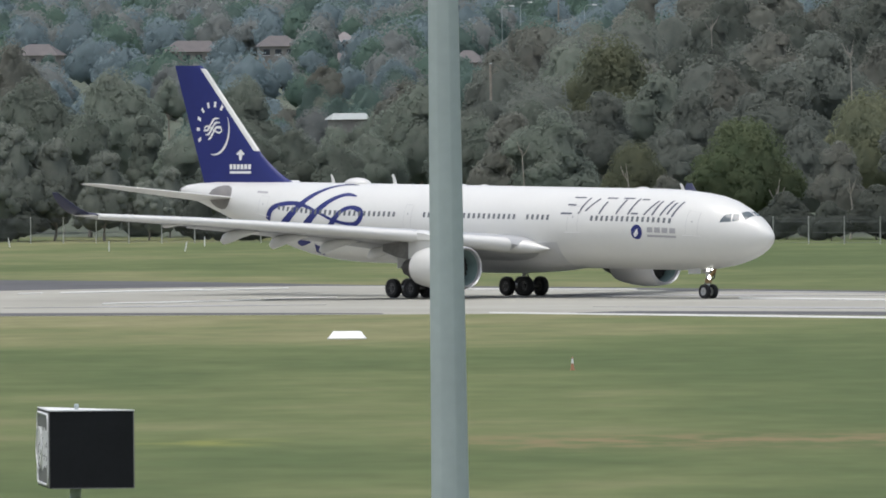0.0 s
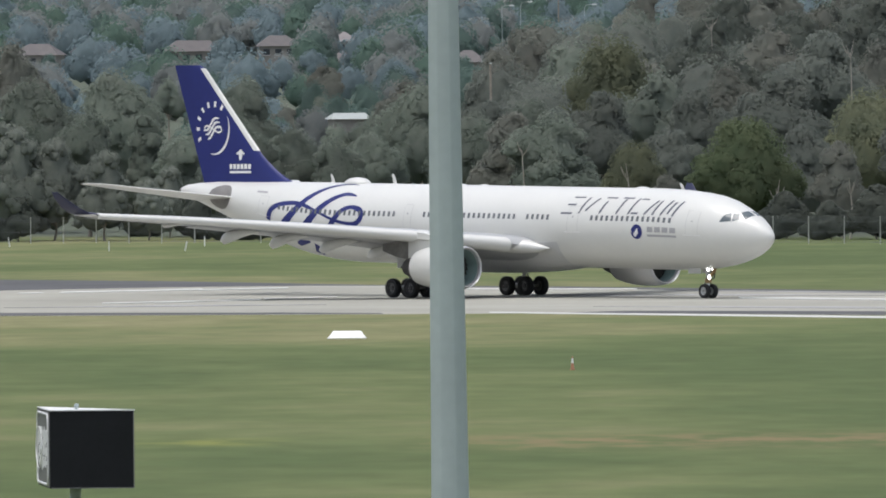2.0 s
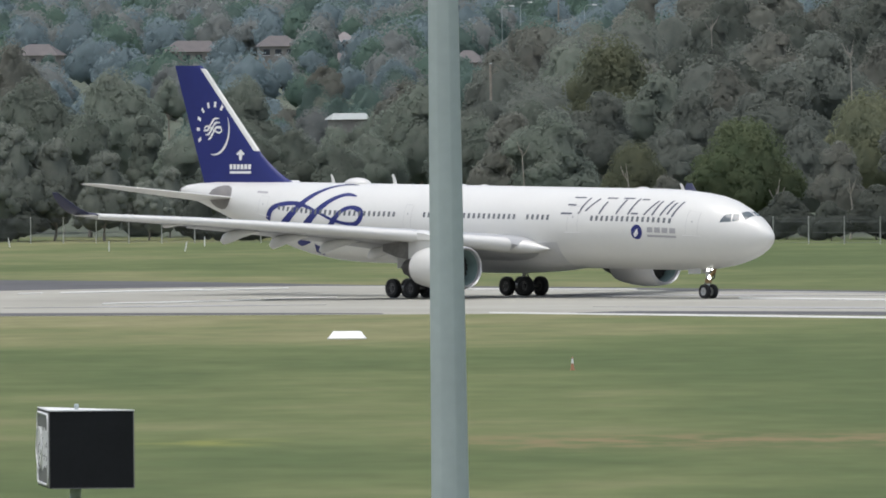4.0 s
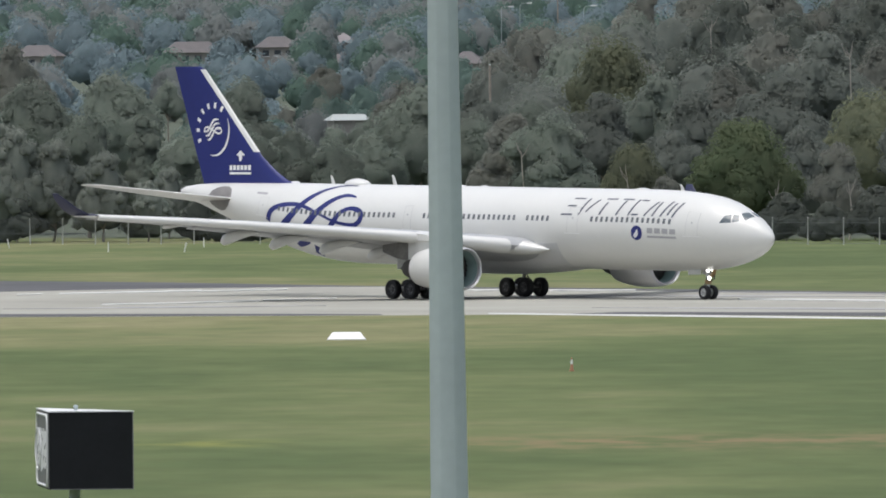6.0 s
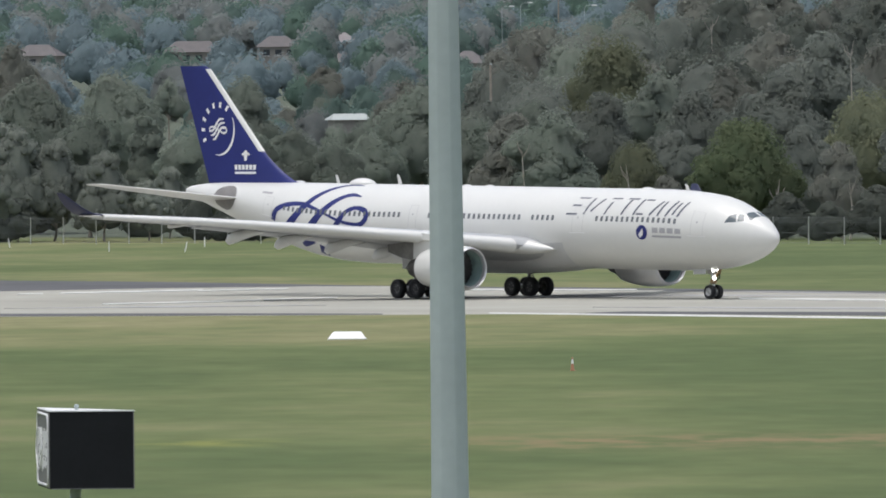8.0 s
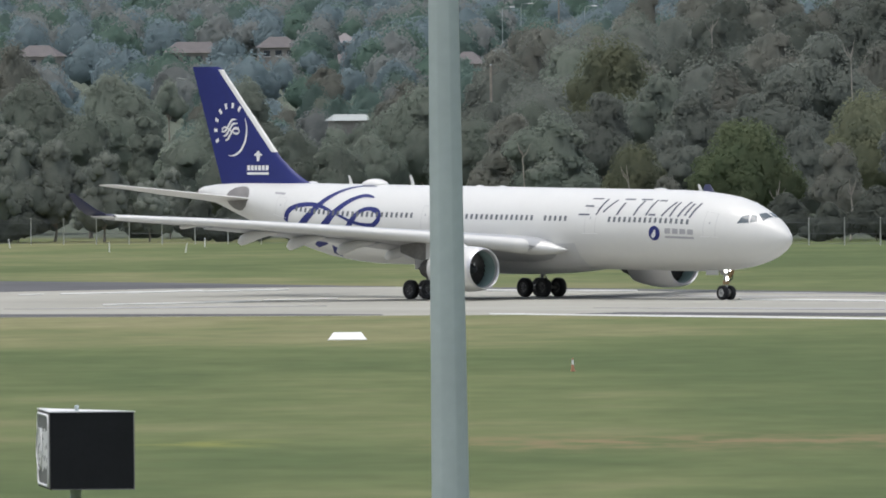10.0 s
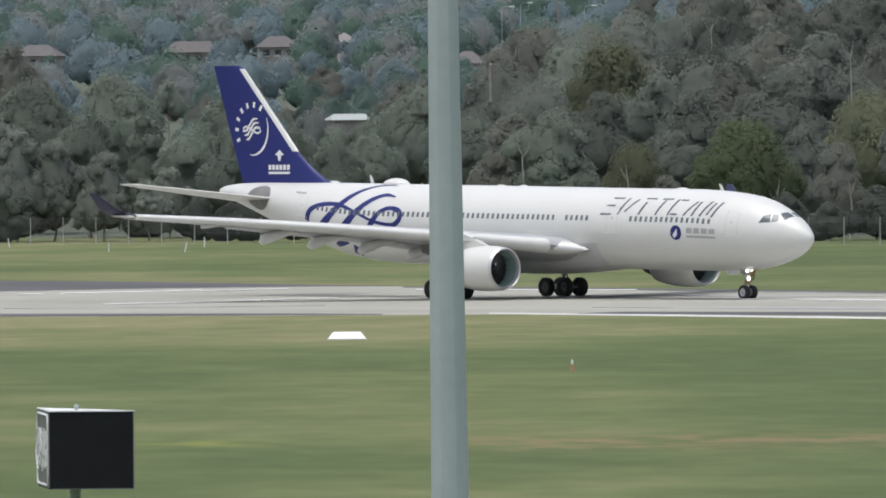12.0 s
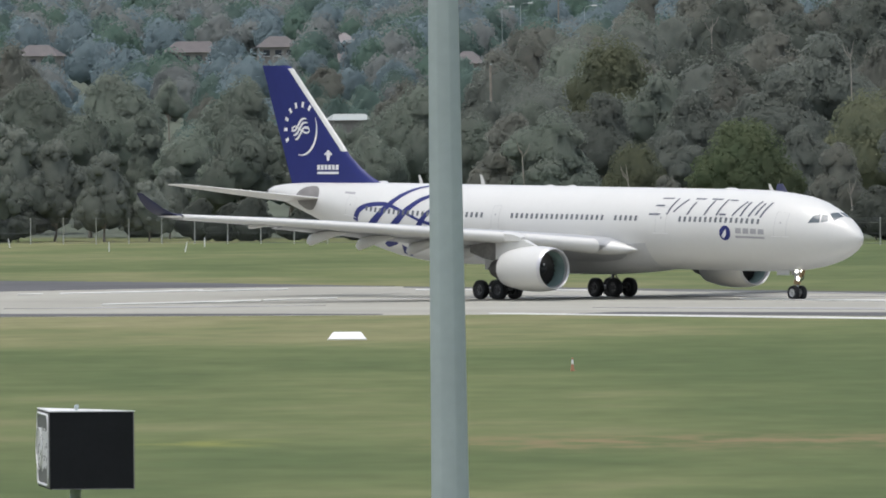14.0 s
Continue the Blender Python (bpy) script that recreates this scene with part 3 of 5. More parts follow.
def fin_side(s, z, out=0.0):
    """A point on the fin's starboard side."""
    le, te = fin_half(z)
    x = min(1.0, max(0.0, (s - le) / (te - le)))
    t = 0.095
    h = 5 * t * (0.2969 * math.sqrt(x) - 0.126 * x - 0.3516 * x * x + 0.2843 * x ** 3 - 0.1015 * x ** 4) * (te - le) * 0.9
    return Vector((MAIN - s, -h - out, z))


def build_tail(plane):
    rings = []
    for z in (7.9, 8.35, 8.8, 9.2, 10.05, 11.5, 13, 14.5, 16.0, 16.32, 16.52):
        le, te = fin_half(z)
        ss = [le + (te - le) * 0.5 * (1 - math.cos(math.pi * i / 14)) for i in range(15)]
        near = [fin_side(s, z) for s in ss]
        rings.append(near + [Vector((p.x, -p.y, p.z)) for p in reversed(near[1:-1])])
    fin = part("fin", lofted("fin", rings, BLUE), plane, "dark blue tail fin")
    rings = []
    for k in range(13):
        z = 10.35 + 5.95 * k / 12
        le, te = fin_half(z)
        near = [fin_side(le + d, z, 0.015) for d in (0.02, 0.06, 0.15, 0.28, 0.42)]
        near[0].y = -0.05
        rings.append([Vector((MAIN - le + 0.03, 0, z))] + near + [Vector((p.x, -p.y, p.z)) for p in reversed(near)])
    part("fin_leading_edge", lofted("edge", rings, WHITE), fin, "white leading-edge strip")
    for side in (-1, 1):
        rings = []
        for y, le, c, z in ((0.5, 55.3, 5.6, 6.88), (1.4, 55.8, 5.2, 7.0), (5.5, 58.5, 3.7, 7.55), (9.3, 60.9, 2.15, 8.06), (9.7, 61.5, 1.5, 8.11)):
            rings.append([Vector((MAIN - le - x, side * y, z + h - x * 0.02)) for x, h in foil(c, 0.048)])
        part("tailplane", lofted("tailplane", rings, WHITE), plane, "white tailplane")
        v, f = [], []
        n, m = 14, 6
        for i in range(n + 1):
            for j in range(m + 1):
                a, r = 2 * math.pi * i / n, j / m
                v.append(skin(57.45 + 1.45 * r * math.cos(a) - 0.25 * r * math.sin(a), 12 + 42 * r * math.sin(a), 0.02, side))
        for i in range(n):
            for j in range(m):
                f.append((i * (m + 1) + j, (i + 1) * (m + 1) + j, (i + 1) * (m + 1) + j + 1, i * (m + 1) + j + 1))
        part("tailplane_seal", mesh_of("seal", v, f, PATCH), plane, "scuffed bare-metal seal plate")
    part("exhaust_outlet", turned([(0, 0.2), (-0.25, 0.17), (-0.25, 0.12), (0, 0.1)], STAIN, "x", 20, (MAIN - 63.0, 0, axis_z(63.0) + 2.06)), plane)


def patch(name, s0, s1, a0, a1, material, parent, out=0.015, side=-1, label="", n=3, lean=0.0, rnd=0.0):
    """A painted or glazed patch that follows the hull; angles in degrees up from the waist."""
    v, f = [], []
    m = 5
    for i in range(n + 1):
        for j in range(m + 1):
            u, w = i / n, j / m
            s, a = s0 + (s1 - s0) * u - lean * w, a0 + (a1 - a0) * w
            v.append(skin(s, a, out, side))
    for i in range(n):
        for j in range(m):
            f.append((i * (m + 1) + j, (i + 1) * (m + 1) + j, (i + 1) * (m + 1) + j + 1, i * (m + 1) + j + 1))
    return part(name, mesh_of(name, v, f, material), parent, label)


def stroke(name, pts, widths, material, parent, place, label=""):
    """A painted ribbon: a smooth line through control points (u, v), with a width at each, laid on by place(u, v)."""
    dense = []
    for i in range(len(pts) - 1):
        p0, p1, p2, p3 = pts[max(i - 1, 0)], pts[i], pts[i + 1], pts[min(i + 2, len(pts) - 1)]
        for k in range(8):
            t = k / 8
            q = [0.5 * (2 * p1[c] + (p2[c] - p0[c]) * t + (2 * p0[c] - 5 * p1[c] + 4 * p2[c] - p3[c]) * t * t + (3 * p1[c] - p0[c] - 3 * p2[c] + p3[c]) * t ** 3) for c in (0, 1)]
            dense.append((q[0], q[1], widths[i] + (widths[i + 1] - widths[i]) * t))
    dense.append((*pts[-1], widths[-1]))
    v, f = [], []
    for i, (x, y, w) in enumerate(dense):
        a, b = dense[max(i - 1, 0)], dense[min(i + 1, len(dense) - 1)]
        dx, dy = b[0] - a[0], b[1] - a[1]
        ln = math.hypot(dx, dy) or 1
        nx, ny = -dy / ln, dx / ln
        for e in (-0.5, 0.0, 0.5):
            v.append(place(x + nx * w * e, y + ny * w * e))
    for i in range(len(dense) - 1):
        for j in (0, 1):
            f.append((i * 3 + j, (i + 1) * 3 + j, (i + 1) * 3 + j + 1, i * 3 + j + 1))
    return part(name, mesh_of(name, v, f, material), parent, label)


def on_hull(s, arc):
    """Hull point at a station and an arc length (m) up from the waist, starboard side."""
    return skin(s, math.degrees(arc / 2.82), 0.015)


def build_livery(plane, hull, fin):
    # word on the forward hull, as plain slanted strokes
    marks = (((0.0, 0.0, 0.9, 0.0), (0.1, 0.5, 0.8, 0.5), (0.1, 1.0, 1.0, 1.0)), ((0.1, 0, 0.1, 1), (0.55, 0.15, 0.95, 0.95)), ((0.45, 0, 0.45, 0.75), (0.1, 1, 0.95, 1)), ((0.5, 0, 0.5, 0.9), (0.1, 1, 1.0, 1)),
             ((0.15, 0, 0.15, 1), (0.35, 0.06, 0.9, 0.06), (0.35, 0.94, 0.95, 0.94)), ((0.1, 0, 0.45, 0.9), (0.75, 0, 0.75, 0.9)), ((0.05, 0, 0.15, 1), (0.52, 0.1, 0.52, 0.9), (0.95, 0, 0.95, 1)))
    v0, hgt = 1.06, 1.36
    for k in range(7):
        s0 = 19.05 - 1.70 * k
        for x0, y0, x1, y1 in marks[k]:
            if abs(y0 - y1) < 0.01:
                w = 0.13
            else:
                w = 0.20
            def lay(u, v, s0=s0):
                return on_hull(s0 - u * 1.0 - (v - v0) * 0.40, v)
            stroke("letter_stroke", [(x0 * 1.28, v0 + y0 * hgt), ((x0 + x1) * 0.64, v0 + (y0 + y1) / 2 * hgt), (x1 * 1.28, v0 + y1 * hgt)], [w, w, w], INK, hull, lay)
    # round badge and small bars beside it
    badge = []
    for k in range(33):
        a = 2 * math.pi * k / 32
        badge.append((10.97 + 0.36 * math.cos(a), -0.15 + 0.30 * math.sin(a)))
    stroke("badge_ring", badge, [0.42] * 33, BLUE, hull, on_hull, "round blue badge")
    stroke("badge_figure", [(11.22, -0.42), (10.97, -0.2), (10.87, 0.1)], [0.26, 0.34, 0.05], SIGNWHITE, hull, lambda s, v: skin(s, math.degrees(v / 2.82), 0.03))
    for k in range(4):
        patch("small_letter_bar", 9.9 - 0.74 * k, 9.33 - 0.74 * k, -3, 4.5, SHADOWGAP, hull)
    patch("small_letter_bar", 9.9, 7.05, -9.5, -6.5, SHADOWGAP, hull)
    patch("registration_bar", 52.9, 51.6, 38, 43, SHADOWGAP, hull)
    # ribbons on the aft hull
    stroke("ribbon", [(50.9, -0.5), (50.45, 0.5), (49.3, 1.08), (47.7, 1.28), (46.3, 1.05), (44.8, 0.64), (43.2, 0.2), (41.8, 0.0), (40.85, 0.0), (40.3, 0.45), (40.5, 0.95), (41.5, 1.18), (42.45, 0.92), (43.1, 0.34), (43.6, -0.3)],
           [0.55, 0.5, 0.4, 0.34, 0.26, 0.18, 0.2, 0.24, 0.36, 0.48, 0.42, 0.3, 0.36, 0.48, 0.55], BLUE, hull, on_hull, "dark blue painted ribbon")
    stroke("ribbon", [(49.3, -0.9), (48.6, -0.2), (47.35, 1.02), (46.35, 2.05), (45.25, 2.98), (44.1, 3.58), (42.6, 3.55)], [0.7, 0.65, 0.55, 0.48, 0.40, 0.28, 0.06], BLUE, hull, on_hull, "dark blue painted ribbon")
    stroke("ribbon", [(46.8, -0.8), (46.0, 0.0), (44.95, 0.98), (43.85, 1.82), (42.7, 2.28), (41.5, 2.12)], [0.7, 0.62, 0.52, 0.44, 0.36, 0.1], BLUE, hull, on_hull, "dark blue painted ribbon")
    stroke("ribbon", [(48.0, -2.2), (47.3, -1.85), (46.4, -1.5)], [0.4, 0.55, 0.5], BLUE, hull, on_hull, "dark blue painted ribbon")
    stroke("ribbon", [(46.3, -3.0), (45.9, -2.5), (45.6, -1.9)], [0.75, 0.75, 0.7], BLUE, hull, on_hull, "dark blue painted ribbon")
    # fin badge
    def on_fin(u, v):
        return fin_side(59.36 - u, 11.9 + v, 0.02)
    arc = [(1.80 * math.cos(radians(a)), 1.80 * math.sin(radians(a))) for a in range(30, -113, -11)]
    stroke("fin_crescent", arc, [0.03 + 0.17 * math.sin(math.pi * i / (len(arc) - 1)) for i in range(len(arc))], MARKER, fin, on_fin, "white crescent")
    for k in range(7):
        a = radians(203 - 24 * k)
        r0, r1 = 1.62, 2.02
        stroke("fin_letter_bar", [(r0 * math.cos(a), r0 * math.sin(a)), ((r0 + r1) / 2 * math.cos(a), (r0 + r1) / 2 * math.sin(a)), (r1 * math.cos(a), r1 * math.sin(a))], [0.27, 0.22, 0.29], MARKER, fin, on_fin)
    for k, (du, dv) in enumerate(((-0.12, 0.34), (0.0, 0.05), (0.14, -0.26))):
        w = 0.18
        pts = [(-1.05 + du + 0.1 * k, -0.42 + dv), (-0.55 + du, -0.36 + dv), (-0.15 + du, 0.04 + dv), (0.25 + du, 0.42 + dv), (0.78 + du, 0.46 + dv)]
        stroke("fin_ribbon", pts, [0.05, w, w, w, 0.06], MARKER, fin, on_fin)
    stroke("fin_ribbon", [(-0.55, -0.02), (-0.95, -0.05), (-1.0, 0.16), (-0.6, 0.24), (0.0, 0.0), (0.6, -0.22), (0.95, -0.1), (0.85, 0.12), (0.5, 0.1)], [0.1, 0.14, 0.12, 0.14, 0.12, 0.14, 0.12, 0.12, 0.08], MARKER, fin, on_fin)
    def low(u, v):
        return fin_side(56.25 - u, 9.24 + v, 0.02)
    stroke("fin_emblem", [(0, 0.45), (0, 0.7), (0, 0.95), (0, 1.2)], [0.22, 0.34, 0.5, 0.16], MARKER, fin, low, "small white emblem")
    stroke("fin_emblem", [(-0.42, 0.88), (0, 1.02), (0.42, 0.88)], [0.12, 0.2, 0.12], MARKER, fin, low)
    for k in range(6):
        stroke("fin_small_bar", [(-1.24 + 0.42 * k, -0.02), (-1.08 + 0.42 * k, -0.02), (-0.92 + 0.42 * k, -0.02)], [0.36] * 3, MARKER, fin, low)
    stroke("fin_small_bar", [(-1.24, -0.42), (0, -0.42), (1.22, -0.42)], [0.17] * 3, MARKER, fin, low)


def build_openings(plane, hull):
    for side in (-1, 1):
        for s0, s1 in ((7.75, 15.8), (20.35, 22.7), (23.9, 33.75), (36.75, 49.6)):
            for k in range(int((s1 - s0) / 0.533) + 1):
                s = s0 + 0.533 * k
                patch("cabin_window", s - 0.125, s + 0.125, 11.5, 19.0, GLASS, hull, side=side, n=1)
        for s, w, a0, a1 in ((5.65, 1.07, -4.5, 34), (17.7, 1.07, -4.8, 33), (35.25, 0.8, -4, 30), (51.6, 1.07, -4, 32)):
            door = patch("cabin_door", s - w / 2, s + w / 2, a0, a1, WHITE, hull, 0.018, side, "white cabin door")
            for d in (-1, 1):
                patch("door_seam", s + d * w / 2 - 0.02, s + d * w / 2 + 0.02, a0, a1, SEAM, door, 0.02, side, n=1)
            patch("door_seam", s - w / 2, s + w / 2, a1 - 0.3, a1 + 0.5, SEAM, door, 0.021, side, n=1)
            patch("door_sill", s - w * 0.75, s + w * 0.75, a0 - 1.2, a0 - 0.1, MARKER, door, 0.024, side, n=1)
            patch("door_window", s - 0.06, s + 0.06, 15, 17.6, SHADOWGAP, door, 0.025, side, n=1)
        # windshield: front, side and aft panes
        for quad in (((1.80, 50), (2.45, 66), (2.30, 87), (1.66, 86)), ((2.58, 33.5), (2.80, 54), (2.44, 58), (2.18, 42)), ((3.46, 23.5), (3.28, 43), (2.92, 52), (2.66, 32))):
            v, f = [], []
            for i in range(7):
                for j in range(7):
                    u, w = i / 6, j / 6
                    s, a = [(quad[0][c] * (1 - u) + quad[3][c] * u) * (1 - w) + (quad[1][c] * (1 - u) + quad[2][c] * u) * w for c in (0, 1)]
                    v.append(skin(s, a, 0.012, side))
            for i in range(6):
                for j in range(6):
                    f.append((i * 7 + j, i * 7 + 7 + j, i * 7 + 8 + j, i * 7 + 1 + j))
            part("windshield_pane", mesh_of("pane", v, f, COCKPIT), hull, "blue-grey cockpit pane")
    # aerials and domes on the crown
    for s, h, w in ((9.2, 0.50, 0.42), (39.7, 0.75, 0.45), (46.4, 0.65, 0.4)):
        z = axis_z(s) + hull_at(s)[0] - 0.05
        rings = [[Vector((MAIN - s - a * w * k + (1 - k) * 0.0 - d, y, z + h * t)) for a, y in ((-0.5, 0), (0, 0.05), (0.5, 0), (0, -0.05))] for t, k, d in ((0, 1, 0), (0.6, 0.75, 0.12), (1, 0.5, 0.25))]
        part("blade_aerial", lofted("aerial", rings, WHITE), plane, "white blade aerial")
    for s, ln, w, h in ((43.8, 2.6, 0.75, 0.46), (13.4, 1.2, 0.5, 0.16), (30.1, 0.7, 0.4, 0.14), (32.5, 0.7, 0.4, 0.14)):
        z = axis_z(s) + hull_at(s)[0] - 0.06
        bm, m, sm = turned([(-ln / 2 + ln * k / 12, max(0.01, math.sin(math.pi * k / 12) ** 0.55)) for k in range(13)], WHITE, "x", 20)
        for v in bm.verts:
            v.co = Vector((MAIN - s + v.co.x, v.co.y * w, z + v.co.z * h))
        part("antenna_dome", (bm, m, sm), plane, "white antenna dome")


def build_airliner():
    plane = thing("airliner", "white twin-engine wide-body airliner with dark blue tail, taxiing on the concrete", "airplane")
    hull = part("fuselage", lofted("fuselage", [ring_of(s) for s in sum([[a[0] + (b[0] - a[0]) * k / 3 for k in range(3)] for a, b in zip(HULL, HULL[1:])], []) + [63.05]], WHITE), plane, "glossy white fuselage")
    # belly fairing under the wing roots
    rings = []
    for k in range(21):
        u = k / 20
        s = 18.6 + 21.0 * u
        g = math.sin(math.pi * u) ** 0.5
        ring = []
        for j in range(33):
            a = radians(200 + 140 * j / 32)
            ring.append(Vector((MAIN - s, (2.55 + 0.65 * g) * math.cos(a) * 1.02, axis_z(s) + (2.55 + 0.75 * g) * math.sin(a) - 0.02 * g)))
        ring += [Vector((MAIN - s, 1.5, axis_z(s) - 0.9)), Vector((MAIN - s, -1.5, axis_z(s) - 0.9))]
        rings.append(ring)
    part("belly_fairing", lofted("belly", rings, BELLY), plane, "pale grey belly fairing")
    for side in (-1, 1):
        # wing root glove
        rings = []
        for s, y, z, w, h in ((20.2, 2.72, 3.45, 0.06, 0.05), (21.2, 2.9, 3.5, 0.45, 0.32), (22.4, 3.1, 3.62, 1.0, 0.52), (24.0, 3.3, 3.75, 1.5, 0.66), (26.5, 3.2, 3.75, 1.5, 0.7)):
            rings.append([Vector((MAIN - s, side * (y + w * math.cos(a) * 0.9), z + h * math.sin(a))) for a in [2 * math.pi * k / 20 for k in range(20)]])
        part("wing_root_fairing", lofted("glove", rings, WHITE), plane, "white wing root fairing")
        build_wing(plane, side)
        build_engine(plane, side)
    build_gear(plane)
    build_tail(plane)
    fin = next(o for o in plane.children if o.name.startswith("fin"))
    build_openings(plane, hull)
    build_livery(plane, hull, fin)
    return plane


airliner = build_airliner()

# ---- near things: lamp pole, box sign, gable marker, cone ----
def build_pole():
    pole = thing("lamp_pole", "tall tapered galvanised steel lamp pole, slightly leaning", "pole", pose(0.103, 90.0, 0.0, 0, -0.33, 0))
    n = 8
    rings = []
    for z in (0.3, 4, 8, 12.5, 15.5, 17.4):
        r = (0.2245 - (z - 12.51) * 0.0148) / 2 * 1.06
        rings.append([(r * math.cos(2 * math.pi * (k + e) / n + 0.35), r * math.sin(2 * math.pi * (k + e) / n + 0.35), z) for k in range(n) for e in (-0.07, 0.07)])
    part("shaft", lofted("shaft", rings, GALV), pole, "tapered eight-sided galvanised shaft")
    part("base_plate", box((0.6, 0.6, 0.04), (0, 0, 0.28), GALV, 0.01), pole)
    part("footing", box((0.9, 0.9, 0.3), (0, 0, 0.12), CONC, 0.03), pole, "concrete footing")
    part("cap", turned([(17.38, 0.08), (17.42, 0.075), (17.45, 0.01)], GALV, "z", 12), pole)


def build_sign():
    w, hgt, dep, back, zc = 2.253, 2.071, 4.6, -0.408, 5.304
    sign = thing("box_sign", "black three-sided sign with a white roof on a steel post", "sign", pose(-10.56, 400.0, zc, 0, 0, 0.5))

    def prism(z0, z1, m, grow=0.0):
        plan = [(-grow, -grow), (w + grow, -grow), (back - grow, dep + grow)]
        bm, _, _ = lofted("prism", [[Vector((x, y, z)) for x, y in plan] for z in (z0, z1)], m)
        return bm, m, False
    part("body", prism(-hgt / 2, hgt / 2, SIGNBLACK), sign, "black painted sign body")
    part("roof", prism(hgt / 2 + 0.003, hgt / 2 + 0.035, SIGNWHITE, 0.02), sign, "white sheet roof")
    part("corner_trim", box((0.03, 0.02, hgt), (w - 0.012, -0.012, 0), SIGNGREY), sign)
    part("bottom_trim", box((w - 0.06, 0.02, 0.025), (w / 2, -0.012, -hgt / 2 + 0.012), SIGNGREY), sign)
    part("lifting_eye", turned([(hgt / 2 + 0.02, 0.05), (hgt / 2 + 0.10, 0.05), (hgt / 2 + 0.12, 0.07), (hgt / 2 + 0.17, 0.055), (hgt / 2 + 0.19, 0.01)], GALV, "z", 12, (0.70, dep * 0.2, 0)), sign)
    part("post", tube([(0.65, dep * 0.25, -hgt / 2 + 0.01), (0.65, dep * 0.25, -zc)], 0.15, GALV, 16), sign, "galvanised round post")
    # the lettered long side: panel, rounded border, proud unreadable characters
    ln = math.hypot(back, dep)
    turn = math.degrees(math.atan2(-back, dep))
    side = part("side_panel", box((0.02, ln * 0.97, hgt * 0.97), (-0.012, ln / 2, 0), SIGNGREY, 0.004), sign, "grey lettered side panel", pose(0, 0, 0, 0, 0, turn))
    pts, r = [], 0.28
    y0, y1, z0, z1 = ln * 0.06, ln * 0.92, -hgt * 0.455, hgt * 0.455
    for cy, cz, a0 in ((y1 - r, z1 - r, 0), (y0 + r, z1 - r, 90), (y0 + r, z0 + r, 180), (y1 - r, z0 + r, 270)):
        pts += [(-0.03, cy + r * math.cos(radians(a0 + 15 * j)), cz + r * math.sin(radians(a0 + 15 * j))) for j in range(7)]
    part("side_frame", tube(pts + [pts[0]], 0.035, SIGNWHITE, 8), side, "white rounded border")
    ell = [(-0.06, ln * 0.74 + ln * 0.24 * math.cos(2 * math.pi * j / 28), hgt * 0.0 + hgt * 0.27 * math.sin(2 * math.pi * j / 28)) for j in range(29)]
    part("oval_rim", tube(ell, 0.016, SIGNWHITE, 8), side, "white oval rim")
    rnd = random.Random(5)
    for j in range(9):
        y = ln * (0.10 + 0.095 * j)
        h0, h1 = -hgt * (0.20 + 0.09 * rnd.random()), hgt * (0.23 + 0.05 * rnd.random())
        bar = part("character_bar", box((0.014, ln * 0.062, h1 - h0), (-0.029, y, (h0 + h1) / 2), MARKER, 0.004), side)
        for k in range(2):
            part("character_gap", box((0.006, ln * 0.03, hgt * rnd.uniform(0.03, 0.07)), (-0.037, y + ln * 0.012 * (k - 0.5), hgt * rnd.uniform(-0.16, 0.18)), SIGNGREY), bar)


def build_markers():
    m = thing("gable_marker", "white gable-shaped runway strip marker on the grass", "marker", pose(-5.72, 884.8, 0))
    v = [(-1.15, -0.55, 0.02), (1.15, -0.55, 0.02), (1.15, 0.55, 0.02), (-1.15, 0.55, 0.02), (-0.82, -0.04, 0.46), (0.82, -0.04, 0.46), (0.82, 0.04, 0.46), (-0.82, 0.04, 0.46)]
    f = [(0, 1, 5, 4), (2, 3, 7, 6), (1, 2, 6, 5), (3, 0, 4, 7), (4, 5, 6, 7), (3, 2, 1, 0)]
    part("panels", mesh_of("gable", v, f, MARKER, False), m, "white sheet panels")
    part("base_rail", box((2.34, 0.06, 0.05), (0, -0.57, 0.03), MARKER), m)
    c = thing("marker_cone", "small faded orange cone with a white band", "cone", pose(6.72, 782, 0))
    c.scale = (0.75, 0.75, 1.08)
    part("foot", box((0.36, 0.36, 0.04), (0, 0, 0.02), ORANGE, 0.01), c)
    part("body", turned([(0.04, 0.13), (0.32, 0.085), (0.62, 0.04), (0.66, 0.02)], ORANGE, "z", 16, cap=True), c, "faded orange cone body")
    part("band", turned([(0.33, 0.086), (0.56, 0.054)], MARKER, "z", 16), c, "white reflective band")


build_pole()
build_sign()
build_markers()


# ---- perimeter fence ----
def fence_line(x):
    return 1416.0 - 0.95 * x - 0.004 * (x - 10) ** 2


